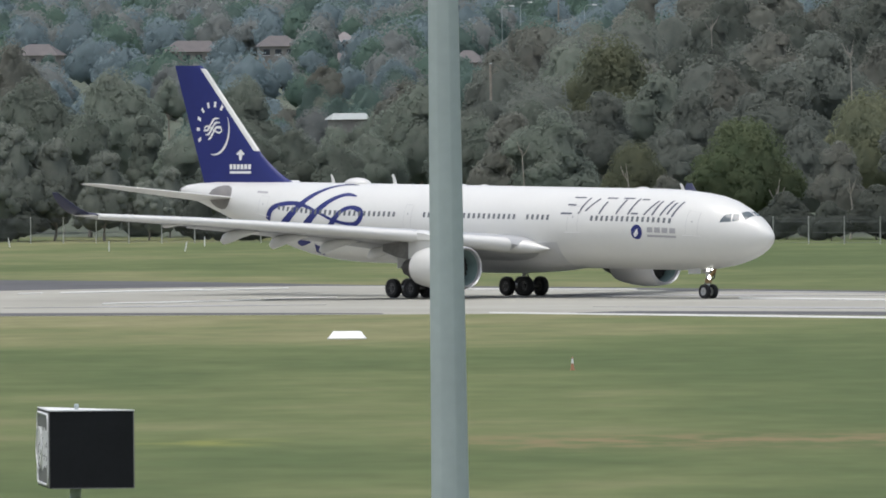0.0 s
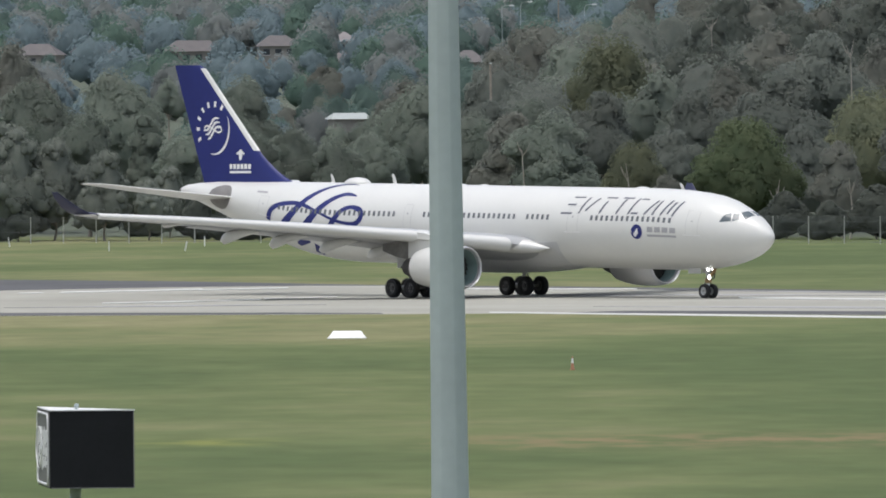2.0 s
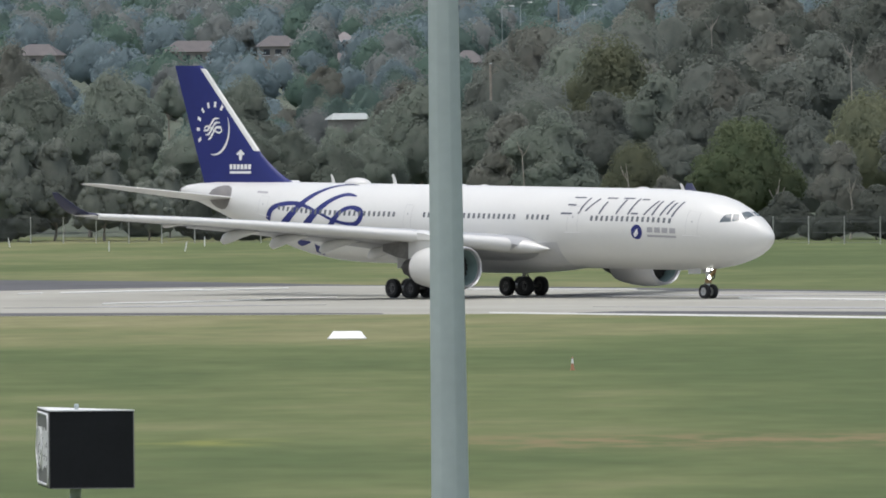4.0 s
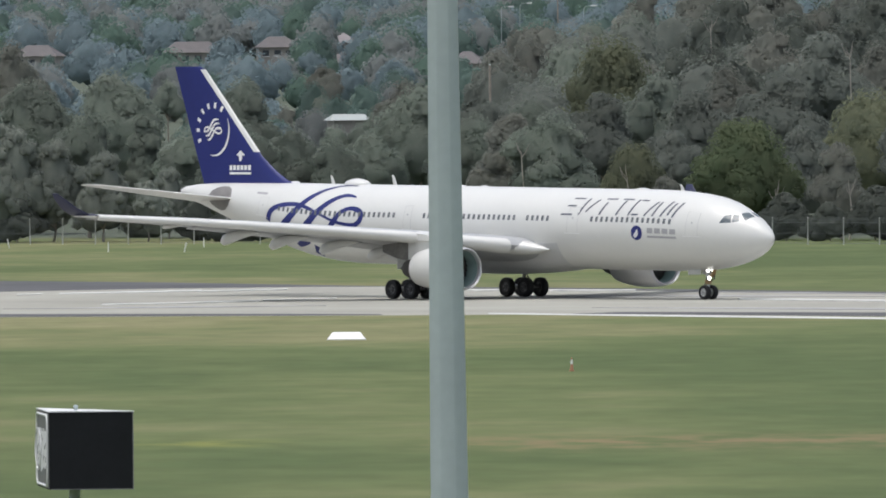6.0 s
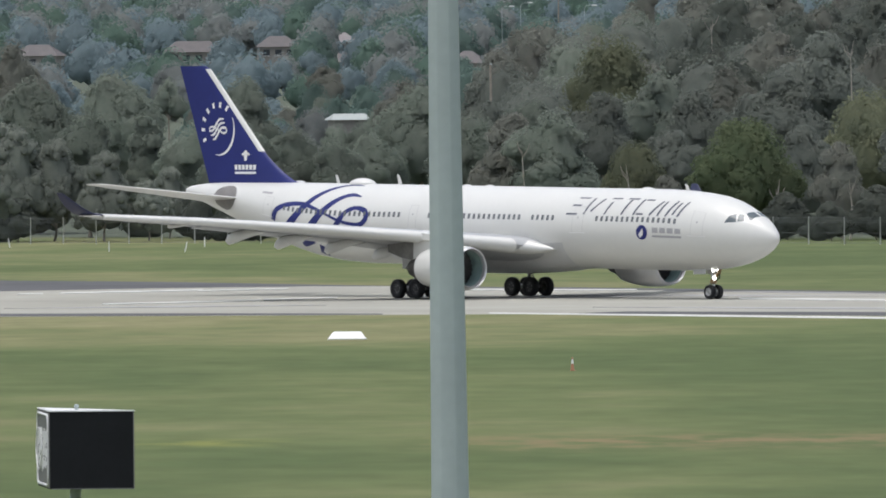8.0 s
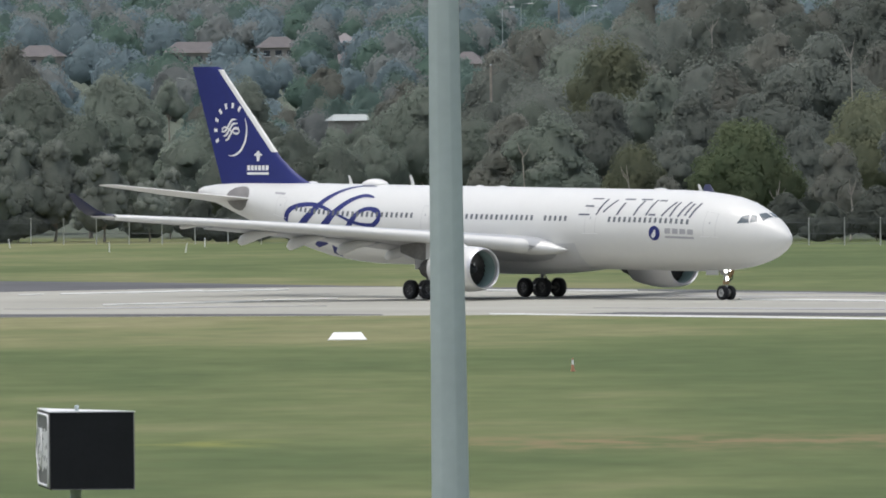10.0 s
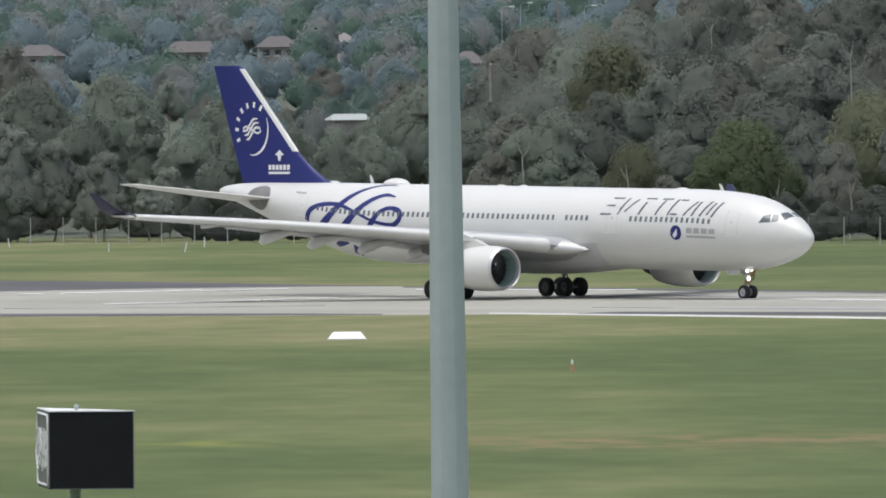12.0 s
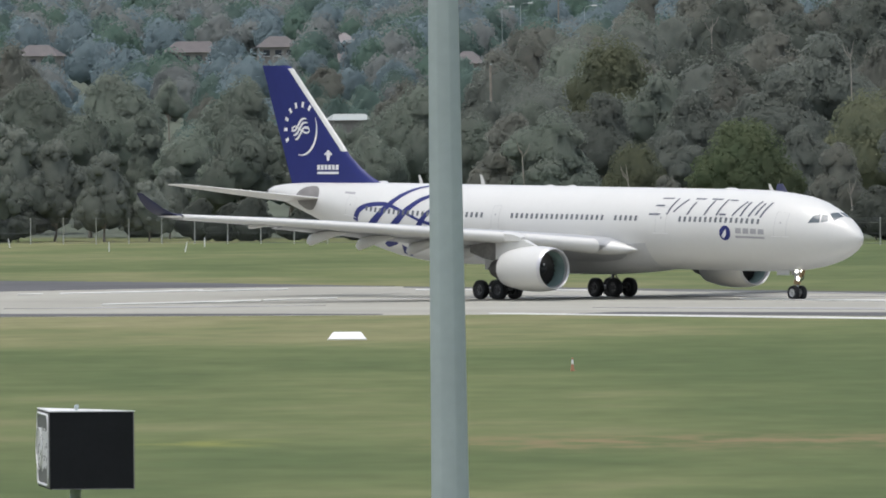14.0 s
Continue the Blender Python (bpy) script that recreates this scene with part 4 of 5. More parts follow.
def build_fence():
    fence = thing("perimeter_fence", "galvanised chain-wire airfield fence with barbed wire on top", "fence")
    xs = [-75 + 3.2 * k for k in range(47)]
    post = None
    for x in xs:
        y = fence_line(x)
        if post is None:
            post = part("post", tube([(0, 0, 0), (0, 0, 2.1), (0, -0.28, 2.5)], 0.055, POSTS, 8), fence, "weathered steel post", pose(x, y, 0))
        else:
            o = new("post", post.data)
            o.parent, o.matrix_basis = fence, pose(x, y, 0)
            tagged(o, "weathered steel post")
    for z, dy in ((0.12, 0), (1.05, 0), (2.05, 0), (2.2, -0.1), (2.33, -0.18), (2.46, -0.26)):
        part("wire", tube([(x, fence_line(x) + dy, z) for x in xs[::2]], 0.017 if dy == 0 else 0.013, WIRE, 4), fence, "galvanised wire" if dy == 0 else "barbed wire")
    v, faces = [], []
    for a, b in zip(xs, xs[1:]):
        n = 14
        for k in range(n):
            u, u2 = k / n, k / n + 0.012 / 3.2
            x0, x1 = a + (b - a) * u, a + (b - a) * u2
            for lean in (-0.35, 0.35):
                i = len(v)
                y0 = fence_line(x0) + 0.02
                v += [(x0, y0, 0.1), (x1, y0, 0.1), (x1 + lean, y0, 2.05), (x0 + lean, y0, 2.05)]
                faces.append((i, i + 1, i + 2, i + 3))
    ob = part("chain_mesh", mesh_of("mesh", v, faces, WIRE, False), fence, "woven chain wire")
    ob["kind"] = "stuff"
    white = thing("marker_post", "short white marker post in the grass", "post", pose(-40.9, 1412, 0, 0, -10, 0))
    part("stake", tube([(0, 0, 0), (0, 0, 0.9)], 0.05, MARKER, 8), white)
    tagged(white, group="white posts by the fence")
    for x, y, lean in ((-30.6, 1370, 0), (-23.5, 1362, 12), (-22.4, 1405, 0)):
        copy_thing(white, pose(x, y, 0, 0, lean, 0))


build_fence()


# ---- trees ----
def ball(divisions):
    bm = bmesh.new()
    bmesh.ops.create_icosphere(bm, subdivisions=divisions, radius=1.0)
    out = np.array([v.co[:] for v in bm.verts]), np.array([[v.index for v in f.verts] for f in bm.faces])
    bm.free()
    return out


COARSE, FINE = ball(1), ball(2)


def leafy(name, verts, tris, normals, material):
    """A mesh of triangles with soft clump normals."""
    me = bpy.data.meshes.new(name)
    me.vertices.add(len(verts))
    me.vertices.foreach_set("co", verts.astype(np.float32).ravel())
    me.loops.add(tris.size)
    me.loops.foreach_set("vertex_index", tris.ravel().astype(np.int32))
    me.polygons.add(len(tris))
    me.polygons.foreach_set("loop_start", (np.arange(len(tris)) * 3).astype(np.int32))
    me.update(calc_edges=True)
    me.normals_split_custom_set_from_vertices(normals.tolist())
    me.materials.append(material)
    return me


def unit(v):
    return v / np.linalg.norm(v, axis=1)[:, None]


def crown_arrays(seed, height, width, base, blobs, cards, size, shape="round", lump=0.35, clump=0.125, close=0.34, proud=0.0):
    """A crown of domed heads, each a heap of leaf clumps with small sprays of leaves over them: verts, triangles, normals, centres."""
    r = np.random.RandomState(seed)
    rnd = random.Random(seed)
    ch = height - base
    lobes = []
    if shape == "cone":
        for k in range(6):
            z = 0.12 + 0.14 * k
            lobes.append((np.array([0, 0, base + ch * z]), np.array([1, 1, 1.1]) * width * (0.40 - 0.052 * k)))
    elif shape == "dome":
        # a broad umbrella on a lower skirt
        lobes.append((np.array([0, 0, base + ch * 0.50]), np.array([width * 0.40, width * 0.40, ch * 0.48])))
        for k in range(6):
            a = 2 * math.pi * (k + rnd.random() * 0.5) / 6
            lobes.append((np.array([0.27 * width * math.cos(a), 0.27 * width * math.sin(a), base + ch * rnd.uniform(0.28, 0.45)]), np.array([width * 0.24, width * 0.24, ch * 0.26])))
    else:
        n_lobes = 4 if shape == "round" else 6
        for k in range(n_lobes):
            a = 2 * math.pi * (k + rnd.random() * 0.6) / n_lobes
            off = width * (0.19 if shape == "round" else 0.22)
            rad = width * rnd.uniform(0.23, 0.32)
            z = base + ch * (rnd.uniform(0.32, 0.62) if shape == "round" else rnd.uniform(0.22, 0.74))
            lobes.append((np.array([off * math.cos(a), off * math.sin(a), z]), np.array([rad, rad, min(rad * 1.0, ch * 0.40)])))
        lobes.append((np.array([0, 0, base + ch * 0.62]), np.array([width * 0.27, width * 0.27, ch * 0.35])))
    centres = list(lobes)
    # clumps spread evenly over the heads, thickest on top
    weight = np.array([rr[0] * rr[2] for _, rr in lobes])
    weight = np.cumsum(weight / weight.sum())
    for k in range(blobs):
        p, rr = lobes[int(np.searchsorted(weight, (k + 0.5) / blobs))]
        turn = k * 2.39996 + rnd.uniform(-0.3, 0.3)
        up = rnd.uniform(-0.55, 1.0)
        u = np.array([math.cos(turn) * math.sqrt(1 - up * up), math.sin(turn) * math.sqrt(1 - up * up), up])
        q = p + u * rr * (rnd.uniform(0.68, 0.84) + proud)
        q[2] = max(q[2], base + 0.2)
        br = width * clump * rnd.uniform(0.8, 1.4)
        centres.append((q, np.array([br, br, br * 0.9])))
    mid = np.array([0, 0, base + ch * 0.28])
    vs, ns, tris, n = [], [], [], 0
    for i, (p, br) in enumerate(centres):
        head = i < len(lobes)
        m = max(6, int(cards * (br[0] / (width * 0.12)) ** 2))
        shell, facets = FINE if head and cards > 30 else COARSE
        # the dense inside of the clump, uneven
        bump = 1 + 0.05 * np.sin(shell @ r.normal(size=3) * 3.0 + r.rand() * 6) + 0.04 * np.sin(shell @ r.normal(size=3) * 5.0) + 0.03 * np.sin(shell @ r.normal(size=3) * 9.0)
        core = p + shell * bump[:, None] * br * (0.82 if head else 0.80)
        vs.append(core)
        ns.append(shell * lump + unit(core - mid) * (1.05 - lump))
        tris.append(facets + n)
        n += len(core)
        # sprays of leaves through its outer layer
        dirs = unit(r.normal(size=(m, 3)))
        dirs[:, 2] = np.where(dirs[:, 2] < -0.4, -dirs[:, 2], dirs[:, 2])
        pos = p + dirs * br * (0.84 + 0.21 * r.rand(m))[:, None]
        nrm = unit(dirs + r.normal(size=(m, 3)) * close)
        a = unit(np.cross(nrm, r.normal(size=(m, 3))))
        b = np.cross(nrm, a)
        s = size * (0.55 + 0.9 * r.rand(m))[:, None]
        spray = np.stack([pos - a * s * 0.55 - b * s * 0.3, pos + a * s * 0.55 - b * s * 0.3, pos + b * s * 0.55], 1).reshape(-1, 3)
        vs.append(spray)
        ns.append(np.repeat(dirs * lump + unit(pos - mid) * (1.05 - lump) + nrm * 0.06, 3, 0))
        tris.append(np.arange(n, n + len(spray)).reshape(-1, 3))
        n += len(spray)
    return np.concatenate(vs), np.concatenate(tris), unit(np.concatenate(ns)), centres


def trunk_mesh(name, seed, base, height, radius, centres):
    rnd = random.Random(seed)
    bm = bmesh.new()
    def limb(p, q, r0, r1):
        mid = (Vector(p) + Vector(q)) / 2 + Vector((rnd.uniform(-0.3, 0.3), rnd.uniform(-0.3, 0.3), 0.2))
        t, _, _ = tube([p, mid, q], [r0, (r0 + r1) / 2, r1], BARK, 6, False)
        tmp = bpy.data.meshes.new("limb")
        t.to_mesh(tmp)
        t.free()
        bm.from_mesh(tmp)
        bpy.data.meshes.remove(tmp)
    fork = (rnd.uniform(-0.4, 0.4), rnd.uniform(-0.4, 0.4), base + (height - base) * 0.25)
    limb((0, 0, -0.3), fork, radius, radius * 0.7)
    limb(fork, (fork[0] * 1.5, fork[1], height * 0.86), radius * 0.7, radius * 0.15)
    for p, br in centres[1:8]:
        limb(fork, tuple(p), radius * 0.5, radius * 0.1)
    me = bpy.data.meshes.new(name)
    bm.to_mesh(me)
    bm.free()
    me.materials.append(BARK)
    me.shade_smooth()
    return me


KINDS = {}


def tree_kind(key, label, *args, **kw):
    """A tree of one kind, built once; the others of its kind are copies."""
    name, seed, height, width, base, blobs, cards, size, material = args
    v, t, nv, centres = crown_arrays(seed, height, width, base, blobs, cards, size, **kw)
    crown = leafy("crown", v, t, nv, material)
    trunk = trunk_mesh("trunk", seed, base, height, 0.019 * height, centres)
    KINDS[key] = (name, label, trunk, crown, height, width)


tree_kind("gum_a", "spreading olive-green gum tree in a belt", "gum_tree", 1, 15.0, 10.5, 2.2, 38, 235, 0.23, LEAF_OLIVE)
tree_kind("gum_b", "tall olive-brown gum tree with pale limbs", "gum_tree", 2, 17.0, 8.0, 2.6, 38, 235, 0.23, LEAF_RUST, shape="tall")
tree_kind("gum_c", "dull grey-green gum tree in a belt", "gum_tree", 3, 14.0, 9.0, -0.6, 38, 235, 0.23, LEAF_OLIVE, shape="tall")
tree_kind("bush_grey", "dense grey-green rounded wattle bush", "wattle_bush", 4, 8.5, 8.0, -1.3, 120, 200, 0.15, LEAF_GREY, lump=0.7, clump=0.068, proud=0.10)
tree_kind("bright", "broad domed green tree with a sunlit rim", "broadleaf_tree", 5, 10.5, 10.0, 0.4, 60, 235, 0.22, LEAF_GREEN, lump=0.5, shape="dome", clump=0.10)
tree_kind("cone", "conical dark grey-green she-oak tree", "she_oak", 6, 14.0, 7.5, 0.4, 44, 235, 0.22, LEAF_OLIVE, shape="cone")
tree_kind("rust", "rusty brown-leaved gum tree in a belt", "gum_tree", 8, 12.5, 9.0, -0.3, 38, 235, 0.23, LEAF_RUST)
tree_kind("shrub", "low dark olive shrub by the fence", "shrub", 9, 4.5, 6.0, -0.7, 30, 235, 0.19, LEAF_SHADE)
tree_kind("gum_gold", "domed gum tree with yellowing olive crown", "gum_tree", 12, 13.0, 10.0, 1.5, 46, 235, 0.23, LEAF_GOLD, lump=0.45, shape="dome")
tree_kind("gum_dome", "broad domed brown-olive gum tree", "gum_tree", 13, 13.0, 11.0, 1.0, 46, 235, 0.23, LEAF_RUST, shape="dome", lump=0.4)
tree_kind("mid_olive", "olive-green gum tree on the slope", "gum_tree", 21, 15.0, 10.0, 1.5, 18, 92, 0.32, LEAF_OLIVE)
tree_kind("mid_rust", "brownish gum tree on the slope", "gum_tree", 22, 16.0, 9.0, 1.5, 18, 92, 0.32, LEAF_RUST, shape="tall")
tree_kind("mid_dome", "domed gum tree on the slope, dun leaves paled for haze", "gum_tree", 23, 14.0, 11.0, 1.5, 18, 92, 0.32, LEAF_DUN_HAZED, shape="dome", lump=0.4)
tree_kind("pine", "pine on the slope, leaves tinted blue-green for haze", "pine_tree", 7, 13.0, 10.0, 1.5, 18, 92, 0.32, LEAF_PINE_HAZED, shape="dome")
tree_kind("far_gum", "gum tree on the slope, leaves tinted blue-green for haze", "gum_tree", 10, 11.0, 9.0, 0.6, 18, 92, 0.32, LEAF_FAR_HAZED)
tree_kind("mid_umber", "domed brown-green gum tree on the slope", "gum_tree", 25, 14.0, 11.0, 1.0, 20, 92, 0.32, LEAF_UMBER, shape="dome", lump=0.4)
tree_kind("mid_dark", "dark brown-green gum tree on the slope", "gum_tree", 24, 15.0, 10.0, 1.5, 18, 92, 0.32, LEAF_SHADE)
tree_kind("gum_umber", "dull brown-green gum tree in a belt", "gum_tree", 14, 14.0, 9.5, -0.4, 38, 235, 0.23, LEAF_UMBER, shape="tall")


def plant(key, x, y, height=None, turn=0.0, wide=1.0, group="trees behind the airfield"):
    name, label, trunk, crown, h, w = KINDS[key]
    k = (height or h) / h
    ob = thing(name, label, "shrub" if "shrub" in name or "bush" in name else "tree", group=group)
    ob.matrix_basis = pose(x, y, rise(x, y) - 0.05, 0, 0, turn)
    ob.scale = (k * wide, k * wide, k)
    part("trunk", trunk, ob)
    part("crown", crown, ob)
    return ob


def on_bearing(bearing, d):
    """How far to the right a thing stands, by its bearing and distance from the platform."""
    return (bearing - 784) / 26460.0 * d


def build_woods():
    rnd = random.Random(11)
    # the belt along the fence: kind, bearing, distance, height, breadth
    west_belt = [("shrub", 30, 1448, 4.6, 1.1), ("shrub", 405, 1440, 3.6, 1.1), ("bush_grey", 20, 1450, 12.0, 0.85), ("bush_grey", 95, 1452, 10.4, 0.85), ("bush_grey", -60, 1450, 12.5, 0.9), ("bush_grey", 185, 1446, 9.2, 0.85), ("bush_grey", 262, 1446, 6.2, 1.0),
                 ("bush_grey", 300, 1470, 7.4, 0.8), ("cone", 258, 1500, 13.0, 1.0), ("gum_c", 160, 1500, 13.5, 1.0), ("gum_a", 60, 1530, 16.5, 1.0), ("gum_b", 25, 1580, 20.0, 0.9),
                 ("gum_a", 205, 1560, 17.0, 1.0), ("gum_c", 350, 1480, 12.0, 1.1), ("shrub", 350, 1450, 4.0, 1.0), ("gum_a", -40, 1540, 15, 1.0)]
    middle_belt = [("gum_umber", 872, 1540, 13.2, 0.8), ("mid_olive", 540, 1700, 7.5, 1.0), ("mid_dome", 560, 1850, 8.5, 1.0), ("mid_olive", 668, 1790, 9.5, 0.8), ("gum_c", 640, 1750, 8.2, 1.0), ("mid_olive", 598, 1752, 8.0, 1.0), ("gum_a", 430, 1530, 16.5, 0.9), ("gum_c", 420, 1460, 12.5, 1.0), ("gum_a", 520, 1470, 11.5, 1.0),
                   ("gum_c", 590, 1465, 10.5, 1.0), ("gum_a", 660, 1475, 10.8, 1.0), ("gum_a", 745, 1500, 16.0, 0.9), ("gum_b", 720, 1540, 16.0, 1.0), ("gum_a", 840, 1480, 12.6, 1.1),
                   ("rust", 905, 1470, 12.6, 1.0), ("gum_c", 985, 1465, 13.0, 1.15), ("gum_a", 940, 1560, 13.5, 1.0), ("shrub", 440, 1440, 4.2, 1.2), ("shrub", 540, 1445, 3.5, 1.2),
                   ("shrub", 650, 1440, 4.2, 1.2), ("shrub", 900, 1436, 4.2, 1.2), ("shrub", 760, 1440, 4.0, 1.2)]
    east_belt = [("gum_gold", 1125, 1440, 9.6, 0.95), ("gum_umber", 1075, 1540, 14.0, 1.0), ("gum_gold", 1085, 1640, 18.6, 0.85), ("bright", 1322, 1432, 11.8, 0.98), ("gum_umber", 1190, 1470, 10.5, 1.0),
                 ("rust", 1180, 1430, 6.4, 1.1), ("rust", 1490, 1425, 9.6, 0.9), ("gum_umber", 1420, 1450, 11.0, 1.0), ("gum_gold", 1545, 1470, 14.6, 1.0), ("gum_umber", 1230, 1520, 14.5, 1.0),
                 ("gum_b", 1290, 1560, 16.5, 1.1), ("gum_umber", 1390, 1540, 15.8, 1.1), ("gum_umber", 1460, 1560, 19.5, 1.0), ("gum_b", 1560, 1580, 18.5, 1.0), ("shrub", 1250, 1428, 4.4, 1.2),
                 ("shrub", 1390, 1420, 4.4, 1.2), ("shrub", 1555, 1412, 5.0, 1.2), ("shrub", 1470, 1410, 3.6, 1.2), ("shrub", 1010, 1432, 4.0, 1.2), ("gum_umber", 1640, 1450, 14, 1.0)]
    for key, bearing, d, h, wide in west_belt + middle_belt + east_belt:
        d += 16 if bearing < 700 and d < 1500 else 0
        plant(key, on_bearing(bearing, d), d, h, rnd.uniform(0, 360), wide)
    # the wooded rise
    y = 1590.0
    while y < 2330:
        step = 6.5 + (y - 1590) * 0.005
        x = -0.034 * y - rnd.random() * step
        while x < 0.035 * y:
            right = x / y > 0.004
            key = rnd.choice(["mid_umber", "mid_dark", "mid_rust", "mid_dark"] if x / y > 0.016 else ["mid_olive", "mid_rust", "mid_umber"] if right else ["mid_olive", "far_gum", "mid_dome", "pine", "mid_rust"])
            h = rnd.uniform(12.5, 17) if right else rnd.uniform(7, 10.0)
            if not (y < 1800 and -0.0085 < x / y < -0.0045):
                plant(key, x + rnd.uniform(-2, 2), y + rnd.uniform(-18, 18), h, rnd.uniform(0, 360), rnd.uniform(0.85, 1.15))
            x += step * rnd.uniform(0.75, 1.35)
        y += 55 + (y - 1590) * 0.09


def build_far_woods():
    """Woods on the far slope, past counting: one sheet of crowns."""
    rnd = random.Random(23)
    # haze over the far slope is painted into these leaf colours
    for name, mats, share in (("far_woods", LEAF_FAR_HAZED, 0.36), ("far_woods", LEAF_PINE_HAZED, 0.16), ("far_woods", LEAF_DUN_HAZED, 0.28), ("far_woods", LEAF_MOSS_HAZED, 0.2)):
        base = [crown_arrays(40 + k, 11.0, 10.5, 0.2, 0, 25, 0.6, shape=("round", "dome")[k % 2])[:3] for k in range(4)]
        vs, ns, ts, n = [], [], [], 0
        y = 2330.0
        while y < 4900:
            x = -0.038 * y
            while x < 0.040 * y:
                if rnd.random() < share * 1.25:
                    v, t, nv = base[rnd.randrange(4)]
                    hx, hy = x + rnd.uniform(-4, 4), y + rnd.uniform(-30, 30)
                    k = rnd.uniform(0.6, 1.15)
                    gap = clearing(hx, hy)
                    if gap < 2:
                        k = min(k, rnd.uniform(0.32, 0.52)) if gap else k
                        a = rnd.uniform(0, 6.28)
                        rot = np.array([[math.cos(a), math.sin(a), 0], [-math.sin(a), math.cos(a), 0], [0, 0, 1]])
                        vs.append(v * k @ rot + np.array([hx, hy, rise(hx, hy)]))
                        ns.append(nv @ rot)
                        ts.append(t + n)
                        n += len(v)
                x += 10.0
            y += 85
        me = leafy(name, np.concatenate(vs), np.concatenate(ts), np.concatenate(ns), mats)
        tagged(new(name, me), "distant woods on the slope, leaves tinted for haze", "woods", kind="stuff")


# bearing, distance, length, roof kind
HOUSES = [(72, 2900, 8.5, 0), (166, 2950, 7.0, 0), (345, 2950, 11.0, 0), (495, 3050, 8.0, 0), (608, 2900, 4.5, 0), (612, 3350, 5.0, 1), (831, 2700, 6.0, 0)]


def clearing(x, y):
    """2 on a house's plot, 1 on the low ground before it, 0 elsewhere."""
    for bearing, d, ln, _ in HOUSES:
        if abs(x - on_bearing(bearing, d)) < ln * 0.6 + 1.5 and d - 420 < y < d + 20:
            return 2 if y > d - 40 else 1
    return 0


def build_house(bearing, d, ln, kind):
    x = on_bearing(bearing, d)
    h = thing("house", "brick house with a hipped tiled roof among trees" if not kind else "pale house with a grey roof among trees", "house", pose(x, d, rise(x, d) + (1.2 if ln > 5.5 else -0.6), 0, 0, random.Random(bearing).uniform(-14, 14)), "houses on the slope")
    wall = part("wall", box((ln, 7, 4.4), (0, 0, 1.0), BRICK, 0.02), h, "cream rendered wall")
    e, rr = 0.5, (TILE if not kind else GREYTILE)
    v = [(-ln / 2 - e, -3.5 - e, 3.1), (ln / 2 + e, -3.5 - e, 3.1), (ln / 2 + e, 3.5 + e, 3.1), (-ln / 2 - e, 3.5 + e, 3.1), (-ln / 2 + 2.2, 0, 5.3), (ln / 2 - 2.2, 0, 5.3)]
    roof = part("roof", mesh_of("roof", v, [(0, 1, 5, 4), (1, 2, 5), (2, 3, 4, 5), (3, 0, 4), (3, 2, 1, 0)], rr, False), h, "terracotta tiled roof" if not kind else "grey tiled roof")
    for k in range(int(ln / 2.6)):
        win = part("window", box((1.3, 0.08, 1.2), (-ln / 2 + 1.4 + 2.4 * k, -3.52, 1.9), PANE), wall, "dark window")
        part("sill", box((1.5, 0.16, 0.1), (-ln / 2 + 1.4 + 2.4 * k, -3.56, 1.25), SIGNWHITE), win)


def build_shed():
    d = 1800.0
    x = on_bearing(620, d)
    s = thing("shed", "low shed with a pale tin roof among the trees", "shed", pose(x, d, rise(x, d) - 1.05, 0, 0, 8))
    part("wall", box((4.4, 6, 8.4), (0, 0, 4.2), BRICK), s)
    v = [(-2.6, -3.4, 8.4), (2.6, -3.4, 8.4), (2.6, 3.4, 8.4), (-2.6, 3.4, 8.4), (-1.9, 0, 9.15), (1.9, 0, 9.15)]
    part("roof", mesh_of("tin", v, [(0, 1, 5, 4), (1, 2, 5), (2, 3, 4, 5), (3, 0, 4), (3, 2, 1, 0)], TIN, False), s, "white tin roof")


def build_distant_poles():
    for bearing, d, zt, r in ((871, 1575, 17.1, 0.12), (992, 2900, 32.8, 0.14), (1346, 2300, 27.9, 0.09)):
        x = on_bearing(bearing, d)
        p = thing("wooden_pole", "pale bare pole standing among the trees", "pole", pose(x, d, rise(x, d)))
        part("shaft", tube([(0, 0, -0.2), (0, 0, zt - rise(x, d))], [r * 1.2, r], BARK, 8), p)
        part("cap", turned([(zt - rise(x, d), r * 1.1), (zt - rise(x, d) + 0.1, r * 0.6), (zt - rise(x, d) + 0.12, 0.01)], GALV, "z", 8), p)


def build_snag(bearing, d, top, seed):
    """A bare pale gum standing among the crowns."""
    rnd = random.Random(seed)
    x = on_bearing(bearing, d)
    z0 = rise(x, d)
    h = top - z0
    t = thing("bare_tree", "bare dead gum with pale branches", "tree", pose(x, d, z0), "dead gums in the belt")
    part("trunk", tube([(0, 0, -0.2), (0.2, 0, h * 0.5), (0, 0, h - 1.6)], [0.11, 0.08, 0.04], DEADWOOD, 7), t)
    for k in range(5):
        a, l = rnd.uniform(-1.0, 1.0), rnd.uniform(0.7, 1.5)
        s = h - rnd.uniform(1.6, 2.4)
        part("branch", tube([(0.05, 0, s), (l * 0.5 * math.sin(a), -0.2, s + l * 0.45), (l * math.sin(a) * 0.8, -0.3, s + l)], [0.045, 0.035, 0.02], DEADWOOD, 6), t)


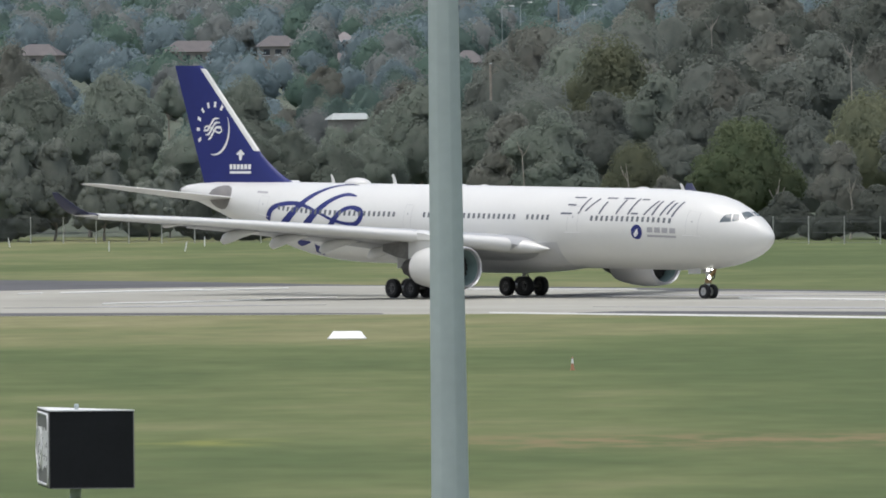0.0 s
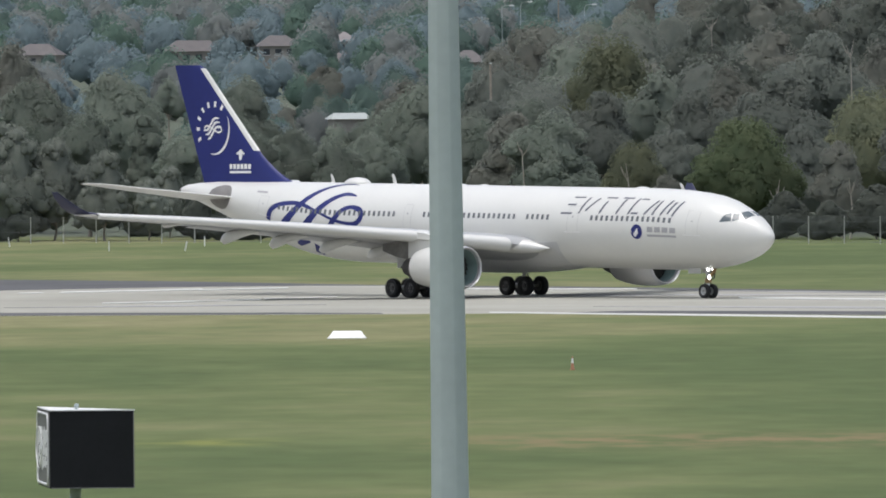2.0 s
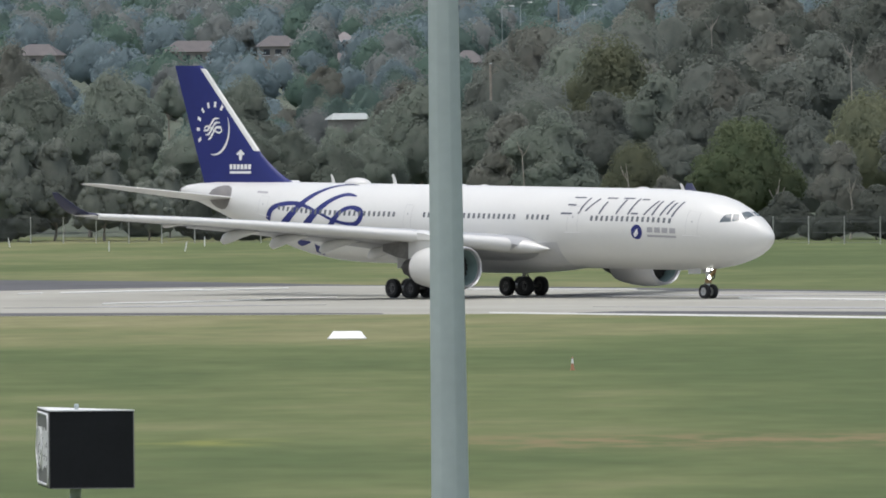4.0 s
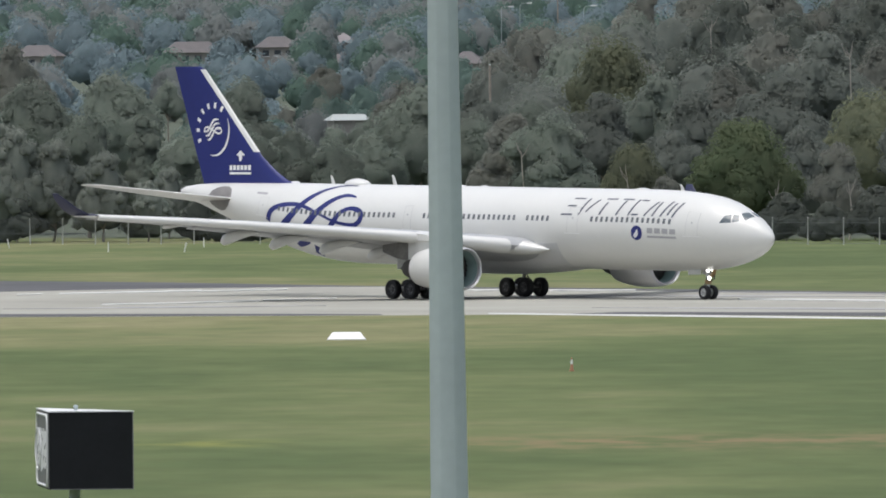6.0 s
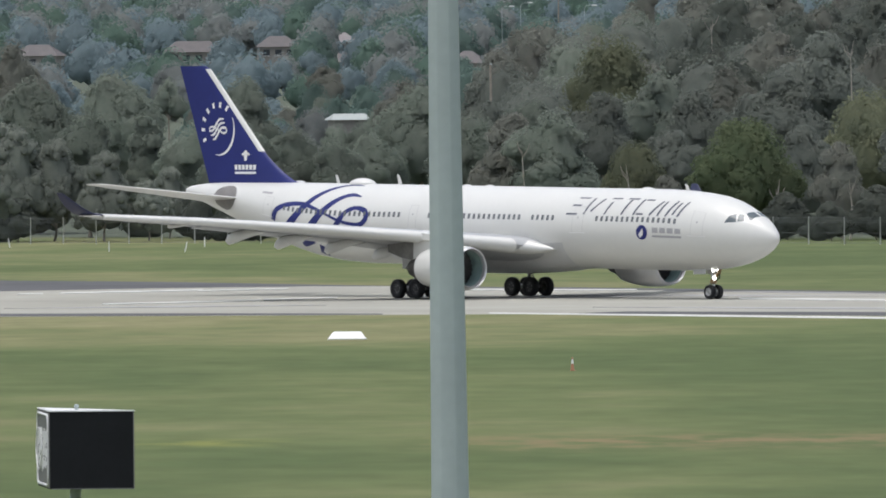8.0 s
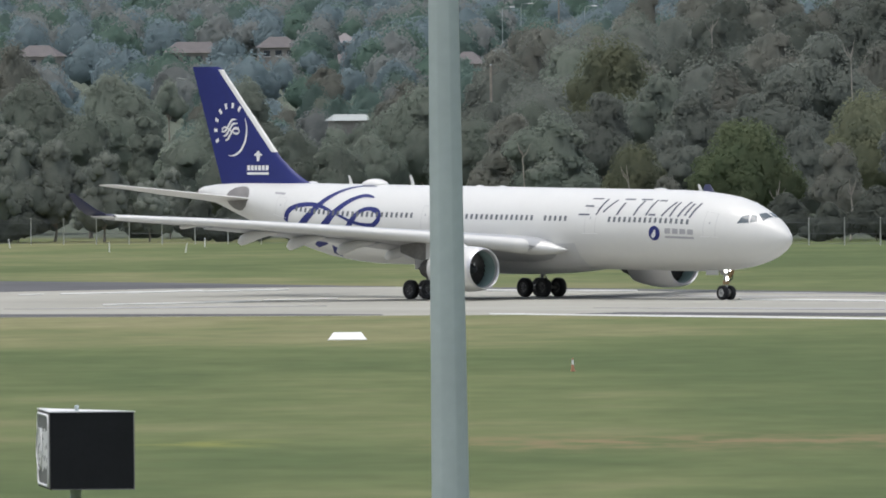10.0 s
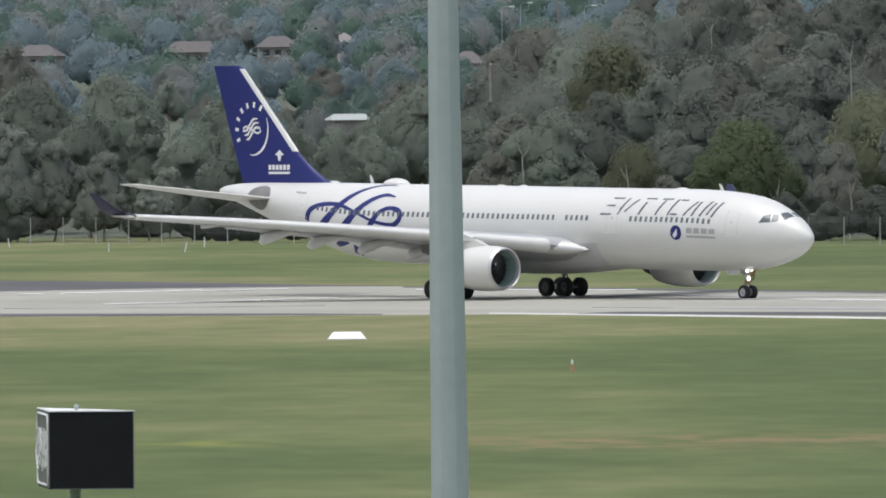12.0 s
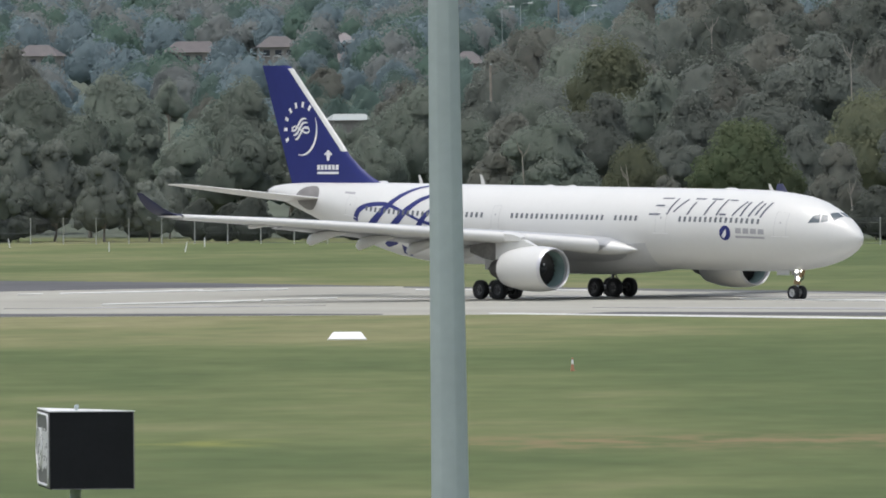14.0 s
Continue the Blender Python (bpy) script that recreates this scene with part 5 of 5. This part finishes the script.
def build_street_lamp(bearing, d, top):
    """A street lamp far up the slope; its foot is among the trees."""
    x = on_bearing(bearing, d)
    h = top - rise(x, d)
    t = thing("street_lamp", "grey street lamp with a pale head among trees", "street lamp", pose(x, d, rise(x, d)), "street lamps on the slope")
    part("pole", tube([(0, 0, -0.2), (0, 0, h - 0.6), (0.3, 0, h - 0.1), (1.5, 0, h)], [0.07, 0.05, 0.04, 0.04], GALV, 8), t)
    part("lamp_head", box((0.95, 0.35, 0.22), (1.8, 0, h - 0.02), MARKER, 0.05), t, "pale lamp head")


for row in ((892, 2750, 29.4), (925, 2800, 30.3), (1038, 2700, 29.2)):
    build_street_lamp(*row)
build_woods()
for row in ((1508, 1530, 19.5, 1), (1262, 1850, 23.4, 2), (925, 1462, 10.1, 4), (1375, 1424, 6.0, 5), (1505, 1418, 6.4, 6), (1112, 1430, 7.6, 7)):
    build_snag(*row)
build_far_woods()
for row in HOUSES:
    build_house(*row)
build_shed()
build_distant_poles()


# ---- what moves ----
def motions():
    """The airliner creeps forward and gathers speed; its wheels roll. Rows: seconds, metres forward."""
    start, end = Vector((1.687, 1055.9, 0)), Vector((7.86, 1049.04, 0))
    total = (end - start).length
    unit = total / 155.0
    rolled = [(0.0, 0), (1.0, 0), (3.0, 0), (5.2, 0.3), (5.6, 0.6), (6.0, 1.2), (6.5, 2.1), (7.0, 3.7), (7.5, 5.8), (8.0, 9.0), (8.6, 14.0), (9.3, 21.5), (10.0, 30.8), (10.5, 38.2), (11.0, 47.0),
              (11.5, 57.0), (12.0, 69.3), (12.5, 84.6), (13.0, 102.6), (13.5, 126.1), (14.0, 155.0)]
    rows = []
    for t, p in rolled:
        at = start.lerp(end, p / 155.0)
        rows.append((t, pose(at.x, at.y, 0, 0, 0, -(48.85 + 0.55 * p / 155.0))))
    walk(airliner, rows)
    for wheel, at, r in WHEELS:
        turns = []
        for (t0, p0), (t1, p1) in zip(rolled, rolled[1:]):
            steps = max(1, math.ceil((p1 - p0) * unit / r / 1.2))
            turns += [(t0 + (t1 - t0) * k / steps, p0 + (p1 - p0) * k / steps) for k in range(steps)]
        turns.append(rolled[-1])
        walk(wheel, [(t, pose(*at, 0, math.degrees(p * unit / r), 0)) for t, p in turns])


motions()
